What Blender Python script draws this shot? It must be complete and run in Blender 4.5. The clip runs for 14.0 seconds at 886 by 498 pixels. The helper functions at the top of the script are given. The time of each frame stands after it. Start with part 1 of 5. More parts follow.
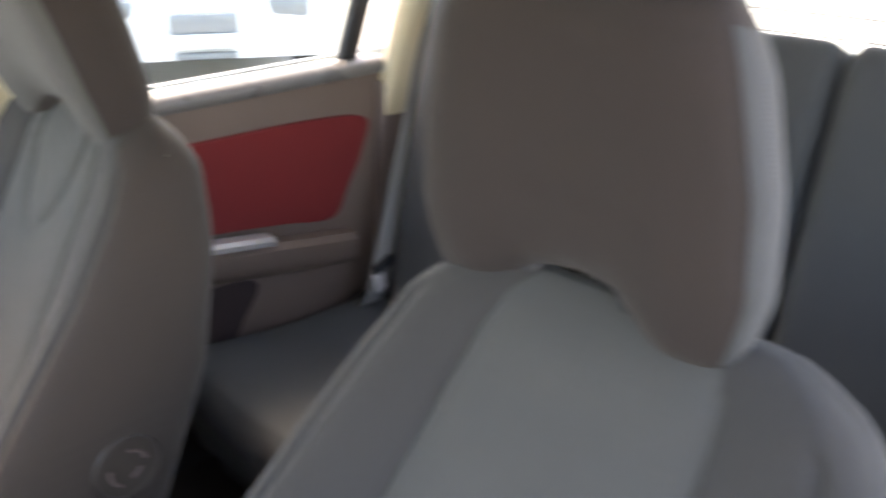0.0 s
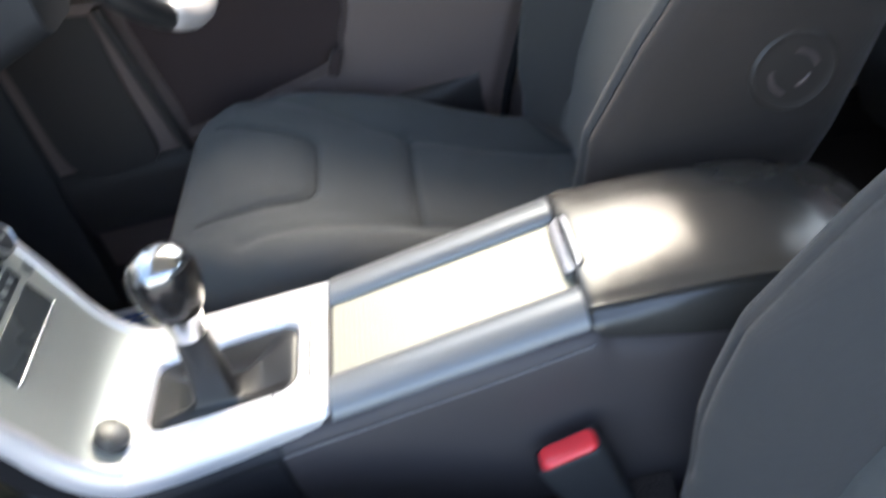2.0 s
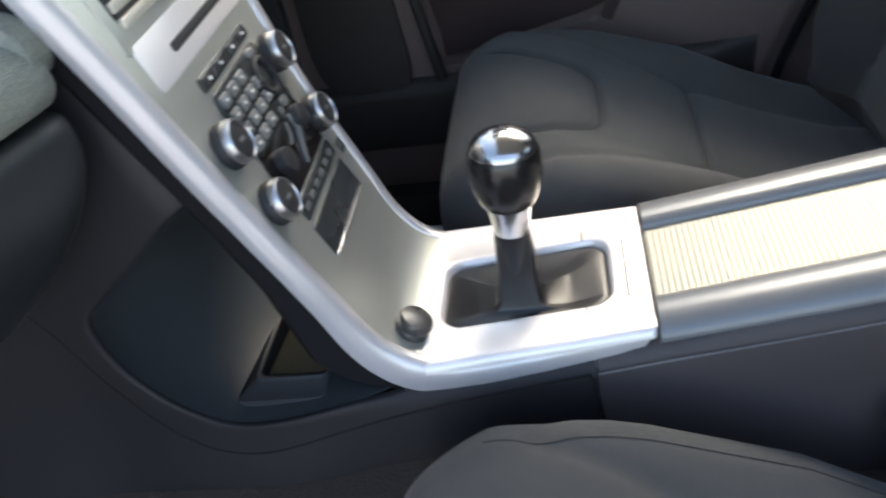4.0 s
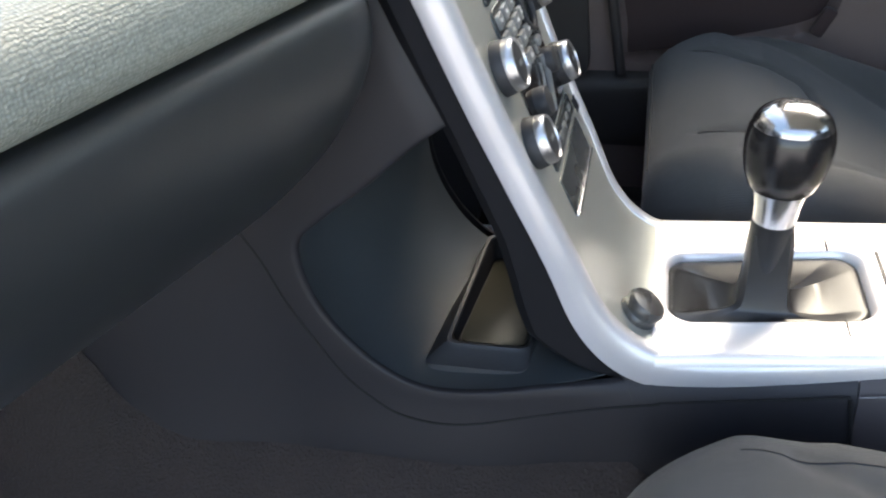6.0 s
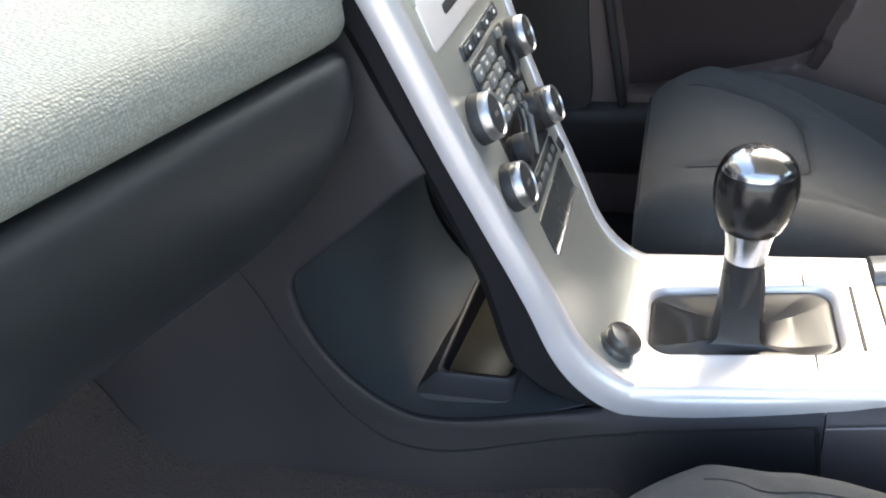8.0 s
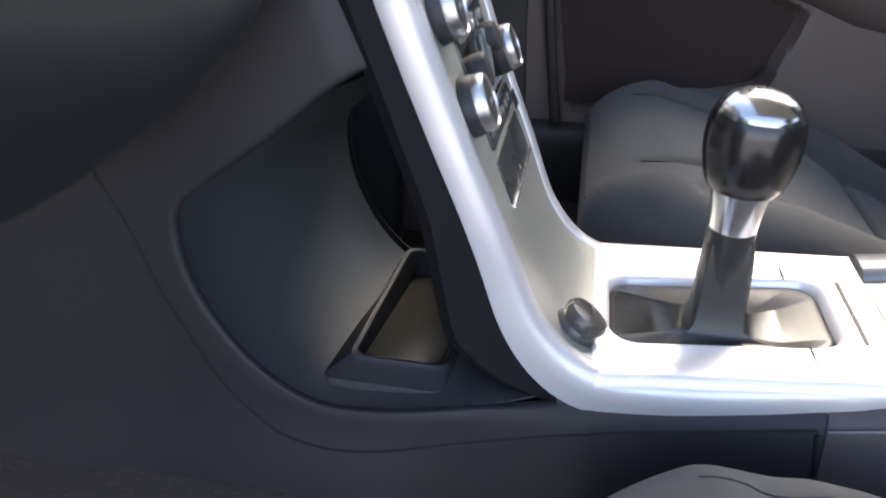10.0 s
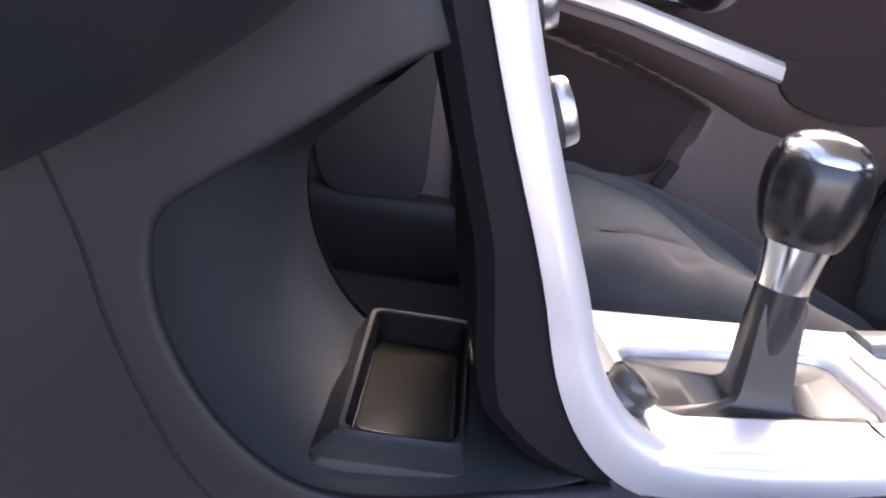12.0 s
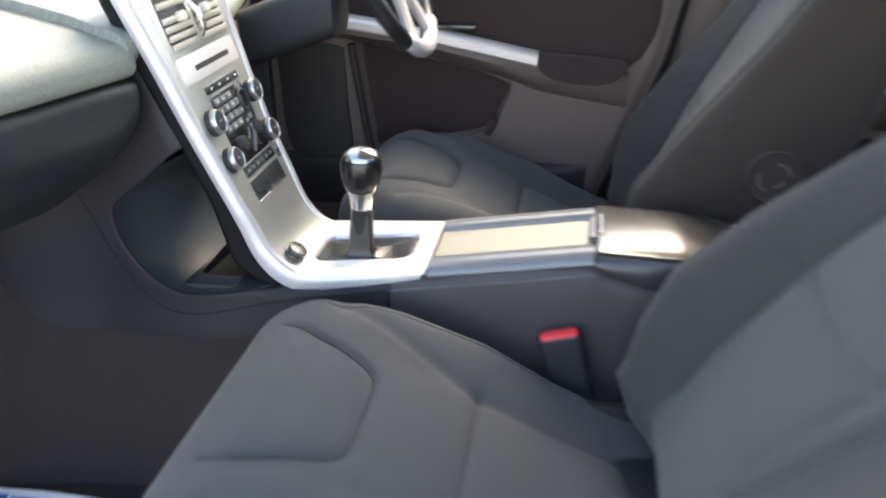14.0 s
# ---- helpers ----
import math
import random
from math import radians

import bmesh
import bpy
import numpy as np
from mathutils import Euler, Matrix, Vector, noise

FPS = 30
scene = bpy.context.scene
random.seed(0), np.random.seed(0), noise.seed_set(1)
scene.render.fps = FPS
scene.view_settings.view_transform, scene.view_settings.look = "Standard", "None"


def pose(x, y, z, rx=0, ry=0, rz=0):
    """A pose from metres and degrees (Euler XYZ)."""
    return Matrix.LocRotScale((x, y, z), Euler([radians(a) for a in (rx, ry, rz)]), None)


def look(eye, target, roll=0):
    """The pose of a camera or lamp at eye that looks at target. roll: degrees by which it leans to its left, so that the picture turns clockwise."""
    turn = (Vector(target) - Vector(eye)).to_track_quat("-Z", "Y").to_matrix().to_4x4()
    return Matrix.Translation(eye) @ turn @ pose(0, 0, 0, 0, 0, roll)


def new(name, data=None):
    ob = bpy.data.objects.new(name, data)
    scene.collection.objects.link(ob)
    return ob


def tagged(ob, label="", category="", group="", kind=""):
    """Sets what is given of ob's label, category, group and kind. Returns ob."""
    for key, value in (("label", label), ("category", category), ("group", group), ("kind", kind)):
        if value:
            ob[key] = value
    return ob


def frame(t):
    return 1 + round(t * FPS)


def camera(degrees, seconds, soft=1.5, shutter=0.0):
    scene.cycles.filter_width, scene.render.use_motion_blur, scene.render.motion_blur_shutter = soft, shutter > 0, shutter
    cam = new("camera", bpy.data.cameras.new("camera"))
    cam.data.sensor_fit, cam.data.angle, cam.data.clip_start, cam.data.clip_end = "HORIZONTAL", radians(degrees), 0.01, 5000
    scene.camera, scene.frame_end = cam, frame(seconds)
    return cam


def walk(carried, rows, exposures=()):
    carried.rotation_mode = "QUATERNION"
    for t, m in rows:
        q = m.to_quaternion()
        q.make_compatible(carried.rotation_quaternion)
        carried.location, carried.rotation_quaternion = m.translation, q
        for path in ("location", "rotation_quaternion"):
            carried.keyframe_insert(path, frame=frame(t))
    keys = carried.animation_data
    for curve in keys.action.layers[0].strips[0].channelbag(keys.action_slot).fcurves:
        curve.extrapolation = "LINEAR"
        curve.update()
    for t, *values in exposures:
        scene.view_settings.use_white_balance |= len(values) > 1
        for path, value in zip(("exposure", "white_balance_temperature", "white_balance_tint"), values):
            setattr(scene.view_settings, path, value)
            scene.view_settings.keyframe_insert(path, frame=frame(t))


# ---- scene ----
cam = camera(54.0, 14.0, 1.9, 0.7)
PATH = [
    (0, (-0.8, -0.16, 1.232), (0.486, -1.466, 0.431), 0.2),
    (0.5, (-0.722, -0.182, 1.201), (0.823, -1.162, 0.395), -2.7),
    (1, (-0.711, -0.214, 1.164), (0.987, -0.745, 0.249), -6.2),
    (1.5, (-0.715, -0.184, 1.114), (0.958, -0.391, 0.037), -10.0),
    (2, (-0.664, -0.165, 0.994), (0.941, -0.087, -0.196), -15.1),
    (2.5, (-0.666, -0.089, 0.975), (0.893, 0.073, -0.268), -15.7),
    (3, (-0.664, -0.032, 0.966), (0.899, 0.185, -0.263), -14.8),
    (3.5, (-0.662, 0.018, 0.959), (0.908, 0.27, -0.255), -13.2),
    (4, (-0.668, 0.055, 0.928), (0.947, 0.384, -0.205), -11.7),
    (4.2, (-0.669, 0.074, 0.919), (0.96, 0.425, -0.188), -10.9),
    (6.3, (-0.649, 0.235, 0.853), (0.973, 0.671, -0.232), -3.2),
    (6.5, (-0.646, 0.23, 0.856), (0.962, 0.666, -0.251), -2.8),
    (7, (-0.647, 0.228, 0.87), (0.965, 0.643, -0.239), -2.3),
    (7.5, (-0.661, 0.211, 0.884), (0.968, 0.653, -0.188), -3.2),
    (8, (-0.672, 0.187, 0.89), (0.966, 0.682, -0.146), -5.2),
    (8.5, (-0.679, 0.166, 0.894), (0.953, 0.692, -0.136), -6.3),
    (8.7, (-0.681, 0.158, 0.91), (0.926, 0.683, -0.158), -5.8),
    (10.8, (-0.518, 0.297, 0.646), (1.343, 0.413, -0.076), 5.5),
    (11, (-0.504, 0.306, 0.67), (1.357, 0.388, -0.056), 4.8),
    (11.5, (-0.51, 0.368, 0.632), (1.396, 0.244, 0.038), 9.6),
    (12, (-0.525, 0.388, 0.631), (1.381, 0.204, 0.051), 10.5),
    (12.5, (-0.588, 0.326, 0.696), (1.292, 0.295, 0.014), 7.1),
    (13, (-0.734, 0.206, 0.802), (1.106, 0.327, 0.028), 4.3),
    (13.5, (-0.961, 0.03, 0.905), (0.849, 0.22, 0.075), 3.5),
    (14, (-1.265, -0.209, 0.999), (0.533, 0.078, 0.17), 0.1),
]
SKY, SUN, EXPOSURE = 0.17, 0.9, 2.45
walk(cam, [(t, look(eye, target, roll)) for t, eye, target, roll in PATH],
     exposures=[(0, EXPOSURE + 0.83, 8700, 20), (0.6, EXPOSURE + 0.92, 8700, 21), (1.1, EXPOSURE + 1.10, 8400, 25), (1.5, EXPOSURE + 0.88, 7450, 10), (2.0, EXPOSURE + 0.66, 7250, 12), (2.6, EXPOSURE + 0.10, 7050, 8), (3.2, EXPOSURE - 0.10, 7250, 11), (4.2, EXPOSURE - 0.10, 7450, 13), (6.3, EXPOSURE + 0.37, 7650, 13), (8.5, EXPOSURE + 0.40, 7550, 13), (10.8, EXPOSURE + 0.32, 7350, 22), (11.1, EXPOSURE + 0.37, 7350, 24), (11.7, EXPOSURE + 0.72, 7450, 30), (12.5, EXPOSURE + 0.67, 7450, 28), (13.2, EXPOSURE + 0.47, 7250, 20), (14.0, EXPOSURE + 0.47, 7850, 15)])

# ---- light ----
world = bpy.data.worlds.new("sky")
scene.world = world
world.use_nodes = True
wn = world.node_tree.nodes
sky = wn.new("ShaderNodeTexSky")
sky.sky_type = "NISHITA"
sky.sun_disc = False
sky.sun_elevation, sky.sun_rotation = radians(49), radians(106)
sky.air_density, sky.dust_density = 1.0, 2.0
wn["Background"].inputs["Strength"].default_value = SKY
world.node_tree.links.new(sky.outputs[0], wn["Background"].inputs["Color"])
sun = new("sun", bpy.data.lights.new("sun", "SUN"))
sun.data.energy, sun.data.angle, sun.data.color = SUN, radians(30), (1.0, 0.95, 0.88)
sun.matrix_world = look((0, 0, 0), (-0.60, 0.17, -0.72))
scene.view_settings.exposure = EXPOSURE


# ---- materials ----
import functools


def nodes_of(name):
    m = bpy.data.materials.new(name)
    m.use_nodes = True
    nt = m.node_tree
    return m, nt, nt.nodes["Principled BSDF"]


def surface(name, colour, rough=0.5, metal=0.0, grain=400.0, bump=0.15, vary=0.12, wear=6.0, spec=0.5, rough_vary=0.04, stretch=(1, 1, 1), depth=0.0006, sheen=0.0, coat=0.0):
    """A worn, grained surface: fine relief, and two scales of change in colour and gloss."""
    m, nt, b = nodes_of(name)
    co = nt.nodes.new("ShaderNodeTexCoord")
    mp = nt.nodes.new("ShaderNodeMapping")
    mp.inputs["Scale"].default_value = stretch
    nt.links.new(co.outputs["Object"], mp.inputs["Vector"])
    big, fine = nt.nodes.new("ShaderNodeTexNoise"), nt.nodes.new("ShaderNodeTexNoise")
    big.inputs["Scale"].default_value, big.inputs["Detail"].default_value = wear, 5
    fine.inputs["Scale"].default_value, fine.inputs["Detail"].default_value = grain, 3
    nt.links.new(co.outputs["Object"], big.inputs["Vector"])
    nt.links.new(mp.outputs["Vector"], fine.inputs["Vector"])
    mix = nt.nodes.new("ShaderNodeMix")
    mix.data_type = "RGBA"
    a, c = [tuple(min(1, max(0, v * k)) for v in colour) + (1,) for k in (1 - vary, 1 + vary)]
    mix.inputs["A"].default_value, mix.inputs["B"].default_value = a, c
    avg = nt.nodes.new("ShaderNodeMath")
    avg.operation = "MULTIPLY_ADD"
    avg.inputs[1].default_value, avg.inputs[2].default_value = 0.35, 0.0
    nt.links.new(fine.outputs["Fac"], avg.inputs[0])
    add = nt.nodes.new("ShaderNodeMath")
    add.operation = "MULTIPLY_ADD"
    add.inputs[1].default_value = 0.65
    nt.links.new(big.outputs["Fac"], add.inputs[0])
    nt.links.new(avg.outputs[0], add.inputs[2])
    nt.links.new(add.outputs[0], mix.inputs["Factor"])
    nt.links.new(mix.outputs["Result"], b.inputs["Base Color"])
    rr = nt.nodes.new("ShaderNodeMapRange")
    rr.inputs["From Min"].default_value, rr.inputs["From Max"].default_value = 0.3, 0.7
    rr.inputs["To Min"].default_value, rr.inputs["To Max"].default_value = max(0.02, rough - rough_vary), min(1, rough + rough_vary)
    nt.links.new(big.outputs["Fac"], rr.inputs["Value"])
    nt.links.new(rr.outputs["Result"], b.inputs["Roughness"])
    b.inputs["Metallic"].default_value = metal
    b.inputs["Specular IOR Level"].default_value = spec
    b.inputs["Sheen Weight"].default_value = sheen
    b.inputs["Coat Weight"].default_value = coat
    if bump:
        bp = nt.nodes.new("ShaderNodeBump")
        bp.inputs["Strength"].default_value, bp.inputs["Distance"].default_value = bump, depth
        nt.links.new(fine.outputs["Fac"], bp.inputs["Height"])
        nt.links.new(bp.outputs["Normal"], b.inputs["Normal"])
    return m


def leather_grain(name, colour, rough, scale, strength):
    """Moulded soft plastic with fine pebbled rows."""
    m = surface(name, colour, rough, grain=900, bump=0.0, spec=0.6)
    nt, b = m.node_tree, m.node_tree.nodes["Principled BSDF"]
    co = nt.nodes.new("ShaderNodeTexCoord")
    # rows run along the front edge and round it: across x, and along the profile's length
    split, along = nt.nodes.new("ShaderNodeSeparateXYZ"), nt.nodes.new("ShaderNodeCombineXYZ")
    nt.links.new(co.outputs["Object"], split.inputs[0])
    rise = nt.nodes.new("ShaderNodeAttribute")
    rise.attribute_name = "profile_length"
    nt.links.new(split.outputs["X"], along.inputs["X"])
    nt.links.new(rise.outputs["Fac"], along.inputs["Y"])
    cells = nt.nodes.new("ShaderNodeTexVoronoi")
    cells.feature = "F1"
    cells.inputs["Scale"].default_value, cells.inputs["Randomness"].default_value = scale, 0.45
    waver = nt.nodes.new("ShaderNodeTexNoise")
    waver.inputs["Scale"].default_value, waver.inputs["Detail"].default_value = scale * 0.22, 2.0
    bend = nt.nodes.new("ShaderNodeVectorMath")
    bend.operation = "MULTIPLY_ADD"
    bend.inputs[1].default_value = (0.0022, 0.0022, 0.0)
    nt.links.new(along.outputs[0], waver.inputs["Vector"])
    nt.links.new(waver.outputs["Color"], bend.inputs[0])
    nt.links.new(along.outputs[0], bend.inputs[2])
    nt.links.new(bend.outputs[0], cells.inputs["Vector"])
    ra = nt.nodes.new("ShaderNodeMapRange")
    ra.inputs["From Min"].default_value, ra.inputs["From Max"].default_value = 0.75, 0.10
    nt.links.new(cells.outputs["Distance"], ra.inputs["Value"])
    # relief shading multiplied into the colour between the pebbles
    crease_shade = nt.nodes.new("ShaderNodeMix")
    crease_shade.data_type, crease_shade.blend_type = "RGBA", "MULTIPLY"
    crease_shade.inputs["Factor"].default_value = 0.45
    old = b.inputs["Base Color"].links[0].from_socket
    nt.links.new(old, crease_shade.inputs["A"])
    nt.links.new(ra.outputs[0], crease_shade.inputs["B"])
    nt.links.new(crease_shade.outputs["Result"], b.inputs["Base Color"])
    bp = nt.nodes.new("ShaderNodeBump")
    bp.inputs["Strength"].default_value, bp.inputs["Distance"].default_value = strength, 0.0007
    nt.links.new(ra.outputs[0], bp.inputs["Height"])
    nt.links.new(bp.outputs[0], b.inputs["Normal"])
    return m


def weave(name, colour, scale=900.0, rough=0.85, sheen=0.12):
    """Knitted seat cloth: fine crossed threads with soft stains and a little sheen."""
    m = surface(name, colour, rough, grain=220, bump=0.0, vary=0.18, wear=9, spec=0.25, sheen=sheen)
    nt, b = m.node_tree, m.node_tree.nodes["Principled BSDF"]
    b.inputs["Sheen Roughness"].default_value = 0.5
    co = nt.nodes.new("ShaderNodeTexCoord")
    waves = []
    for d in ("X", "DIAGONAL"):
        w = nt.nodes.new("ShaderNodeTexWave")
        w.bands_direction = d
        w.inputs["Scale"].default_value, w.inputs["Distortion"].default_value, w.inputs["Detail"].default_value = scale / 3, 1.5, 1
        nt.links.new(co.outputs["Object"], w.inputs["Vector"])
        waves.append(w)
    mu = nt.nodes.new("ShaderNodeMath")
    mu.operation = "ADD"
    nt.links.new(waves[0].outputs["Fac"], mu.inputs[0])
    nt.links.new(waves[1].outputs["Fac"], mu.inputs[1])
    soft = nt.nodes.new("ShaderNodeTexNoise")
    soft.inputs["Scale"].default_value, soft.inputs["Detail"].default_value = 22, 4
    nt.links.new(co.outputs["Object"], soft.inputs["Vector"])
    b1, b2 = nt.nodes.new("ShaderNodeBump"), nt.nodes.new("ShaderNodeBump")
    b1.inputs["Strength"].default_value, b1.inputs["Distance"].default_value = 0.25, 0.004
    b2.inputs["Strength"].default_value, b2.inputs["Distance"].default_value = 0.35, 0.0006
    nt.links.new(soft.outputs["Fac"], b1.inputs["Height"])
    nt.links.new(mu.outputs[0], b2.inputs["Height"])
    nt.links.new(b1.outputs[0], b2.inputs["Normal"])
    nt.links.new(b2.outputs[0], b.inputs["Normal"])
    return m


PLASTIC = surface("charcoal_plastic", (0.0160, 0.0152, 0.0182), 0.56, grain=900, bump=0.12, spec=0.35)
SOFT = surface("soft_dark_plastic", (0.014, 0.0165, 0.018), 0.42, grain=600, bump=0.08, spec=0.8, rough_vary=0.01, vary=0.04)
WELL_SKIN = surface("satin_dark_well", (0.041, 0.049, 0.054), 0.42, grain=600, bump=0.12, spec=0.7, rough_vary=0.02)
# charcoal plastic again, lightened to stand in for door light on the tunnel
TUNNEL_LIT = surface("lightened_tunnel_plastic", (0.050, 0.043, 0.045), 0.55, grain=700, bump=0.25, spec=0.4)
DARK = surface("matt_black_plastic", (0.016, 0.017, 0.020), 0.6, grain=500)
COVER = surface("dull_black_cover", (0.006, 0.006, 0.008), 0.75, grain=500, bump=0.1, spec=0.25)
TAUPE = surface("taupe_door_plastic", (0.134, 0.099, 0.092), 0.5, grain=500, bump=0.25)
# pale base stands in for windscreen glare on the charcoal dash
PAD = leather_grain("glare_pale_dash_skin", (0.262, 0.280, 0.240), 0.50, 470, 0.75)
# paler than the dark sill itself, to stand in for window glare
DOORSILL = surface("glare_pale_door_sill", (0.16, 0.15, 0.145), 0.30, grain=600, bump=0.1)
# brown raised in tone to paint the flare haze over the rear door
BROWN = surface("flare_hazed_door_plastic", (0.165, 0.118, 0.098), 0.5, grain=500, bump=0.25)
DOORCLOTH = weave("dark_brown_door_cloth", (0.040, 0.026, 0.026), scale=600, sheen=0.1)
PAPER = surface("white_paper", (0.74, 0.75, 0.78), 0.85, grain=120, bump=0.2, vary=0.06)
BLUEPRINT = surface("blue_print", (0.05, 0.12, 0.42), 0.7, bump=0.05)
# taupe door plastic with the footwell's dimness put into its colour
DOORLOW = surface("shade_dimmed_door_plastic", (0.026, 0.022, 0.022), 0.55, grain=500, bump=0.2)
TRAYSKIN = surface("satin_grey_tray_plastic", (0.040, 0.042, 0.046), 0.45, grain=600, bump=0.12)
DISC = surface("brown_plastic_disc", (0.042, 0.034, 0.030), 0.45, grain=500, bump=0.1)
KNOB = surface("satin_black_knob", (0.014, 0.012, 0.012), 0.22, grain=900, bump=0.05, rough_vary=0.015)
SATIN = surface("satin_metal", (0.60, 0.60, 0.61), 0.33, metal=0.9, grain=1200, bump=0.05, vary=0.05)
CLOTH = weave("charcoal_seat_cloth", (0.048, 0.051, 0.053))
CLOTH_FRONT = weave("grey_bolster_cloth", (0.042, 0.040, 0.039))
CLOTH_SIDE = weave("brown_grey_seat_side", (0.037, 0.028, 0.024), scale=700, rough=0.75)
CLOTH_MID = weave("light_grey_seat_panel", (0.066, 0.066, 0.063))
CLOTH_HEAD = weave("dark_brown_headrest_cloth", (0.030, 0.023, 0.021), scale=700, sheen=0.08)
# red of a lens flare put into the door cloth's colour
FLARE_CLOTH = weave("flare_red_door_cloth", (0.185, 0.019, 0.021), scale=600, sheen=0.05)
SEAM = surface("seam_thread", (0.026, 0.026, 0.027), 0.8, bump=0)
# pale colour paints the highlight where the tunnel's edge catches light
EDGE_GLINT = surface("painted_edge_highlight", (0.16, 0.155, 0.16), 0.45, bump=0)
JOINT = surface("dark_joint_shadow_gap", (0.004, 0.004, 0.004), 0.8, bump=0)
CARPET = surface("worn_carpet", (0.036, 0.028, 0.026), 0.95, grain=350, bump=1.0, vary=0.5, wear=12, depth=0.004)
SILVER = surface("silver_paint", (0.63, 0.61, 0.615), 0.35, metal=0.45, grain=1500, bump=0.05, vary=0.03)
# the rim's silver made paler, the bright light on the plates painted in
SILVER_LIT = surface("lit_silver_paint", (0.80, 0.775, 0.77), 0.36, metal=0.35, grain=1500, bump=0.04, vary=0.03)
BRUSHED = surface("brushed_aluminium", (0.54, 0.55, 0.50), 0.36, metal=0.7, grain=300, bump=0.12, vary=0.06, stretch=(0.04, 1, 1))
ROLLER = surface("champagne_slats", (0.27, 0.265, 0.225), 0.45, metal=0.4, grain=700, bump=0.0)
CHROME = surface("satin_chrome", (0.72, 0.72, 0.73), 0.20, metal=1.0, bump=0.03, vary=0.04)
RING = surface("dull_chrome_ring", (0.46, 0.46, 0.47), 0.30, metal=1.0, bump=0.03, vary=0.04)
BLACKGLOSS = surface("black_gloss_plastic", (0.012, 0.011, 0.011), 0.12, grain=600, bump=0.02, coat=0.5)
LEATHER = surface("black_boot_leather", (0.013, 0.0135, 0.015), 0.33, grain=700, bump=0.15)
ARM_SKIN = surface("armrest_leatherette", (0.040, 0.038, 0.036), 0.27, grain=500, bump=0.25, spec=0.6)
BEIGE = surface("beige_pillar_plastic", (0.62, 0.54, 0.38), 0.55, grain=500, bump=0.2)
LINER = surface("pale_roof_cloth", (0.55, 0.52, 0.44), 0.9, grain=500, bump=0.4)
RAIL = surface("smooth_graphite_rail", (0.15, 0.157, 0.165), 0.28, metal=0.1, grain=900, bump=0.0, rough_vary=0.01, vary=0.05)
BELT_GREY = surface("grey_belt_webbing", (0.26, 0.25, 0.24), 0.5, grain=600, bump=0.4, stretch=(1, 1, 0.1))
BELT = surface("dark_belt_webbing", (0.03, 0.03, 0.03), 0.5, grain=600, bump=0.4, stretch=(1, 1, 0.1))
RED = surface("red_button", (0.80, 0.045, 0.055), 0.22, bump=0.05)
KEYGREY = surface("grey_key", (0.19, 0.20, 0.20), 0.4, metal=0.3, bump=0.05)
SCREEN = surface("dark_display", (0.035, 0.040, 0.042), 0.25, bump=0.0)
WHITE = surface("white_mark", (0.75, 0.76, 0.76), 0.5, bump=0.0)
SLAT = surface("pale_vent_slat", (0.62, 0.58, 0.49), 0.4, metal=0.2, grain=900, bump=0.05)
RUBBERLINER = surface("ochre_rubber_liner", (0.052, 0.047, 0.030), 0.30, grain=300, rough_vary=0.015)
CAPCHROME = surface("dark_mirror_chrome", (0.42, 0.42, 0.43), 0.19, metal=1.0, bump=0.02, vary=0.03)
CONCRETE = surface("pale_concrete", (0.42, 0.41, 0.38), 0.9, grain=60, bump=0.4, vary=0.2, wear=1.5, depth=0.004)
WALLWHITE = surface("white_boarding", (0.72, 0.74, 0.76), 0.7, grain=80, bump=0.2, wear=2)
PALEBLUE = surface("pale_blue_paint", (0.62, 0.70, 0.80), 0.3, bump=0.0, wear=2)
CARWHITE = surface("white_car_paint", (0.72, 0.73, 0.74), 0.2, bump=0.0, coat=0.5)
CARGREY = surface("silver_grey_car_paint", (0.30, 0.31, 0.32), 0.25, metal=0.4, bump=0.0)
TYRE = surface("tyre_rubber", (0.02, 0.02, 0.02), 0.8)


def glass(name, tint):
    m, nt, b = nodes_of(name)
    g, t, mix = nt.nodes.new("ShaderNodeBsdfGlossy"), nt.nodes.new("ShaderNodeBsdfTransparent"), nt.nodes.new("ShaderNodeMixShader")
    lw, pw, f = nt.nodes.new("ShaderNodeLayerWeight"), nt.nodes.new("ShaderNodeMath"), nt.nodes.new("ShaderNodeMath")
    pw.operation, f.operation = "POWER", "MULTIPLY_ADD"
    pw.inputs[1].default_value, f.inputs[1].default_value, f.inputs[2].default_value = 5.0, 0.5, 0.03
    nt.links.new(lw.outputs["Facing"], pw.inputs[0])
    nt.links.new(pw.outputs[0], f.inputs[0])
    g.inputs["Roughness"].default_value = 0.02
    t.inputs["Color"].default_value = (*tint, 1)
    nt.links.new(f.outputs[0], mix.inputs[0])
    nt.links.new(t.outputs[0], mix.inputs[1])
    nt.links.new(g.outputs[0], mix.inputs[2])
    nt.links.new(mix.outputs[0], nt.nodes["Material Output"].inputs[0])
    return m


GLASS = glass("car_glass", (0.88, 0.93, 0.92))
LAMPGREY = surface("grey_lamp_glass", (0.22, 0.23, 0.24), 0.1, bump=0)
DARKGLASS = surface("tinted_glass_far", (0.03, 0.04, 0.05), 0.08, bump=0)


# ---- mesh tools ----
def thing(name, at, label, category, group="", kind=""):
    ob = new(name)
    ob.empty_display_size = 0.05
    ob.location = at
    return tagged(ob, label, category, group, kind)


def finish(bm, name, smooth=True, angle=40):
    bmesh.ops.recalc_face_normals(bm, faces=bm.faces)
    me = bpy.data.meshes.new(name)
    bm.to_mesh(me)
    bm.free()
    if smooth:
        me.polygons.foreach_set("use_smooth", [True] * len(me.polygons))
        me.set_sharp_from_angle(angle=radians(angle))
    return me


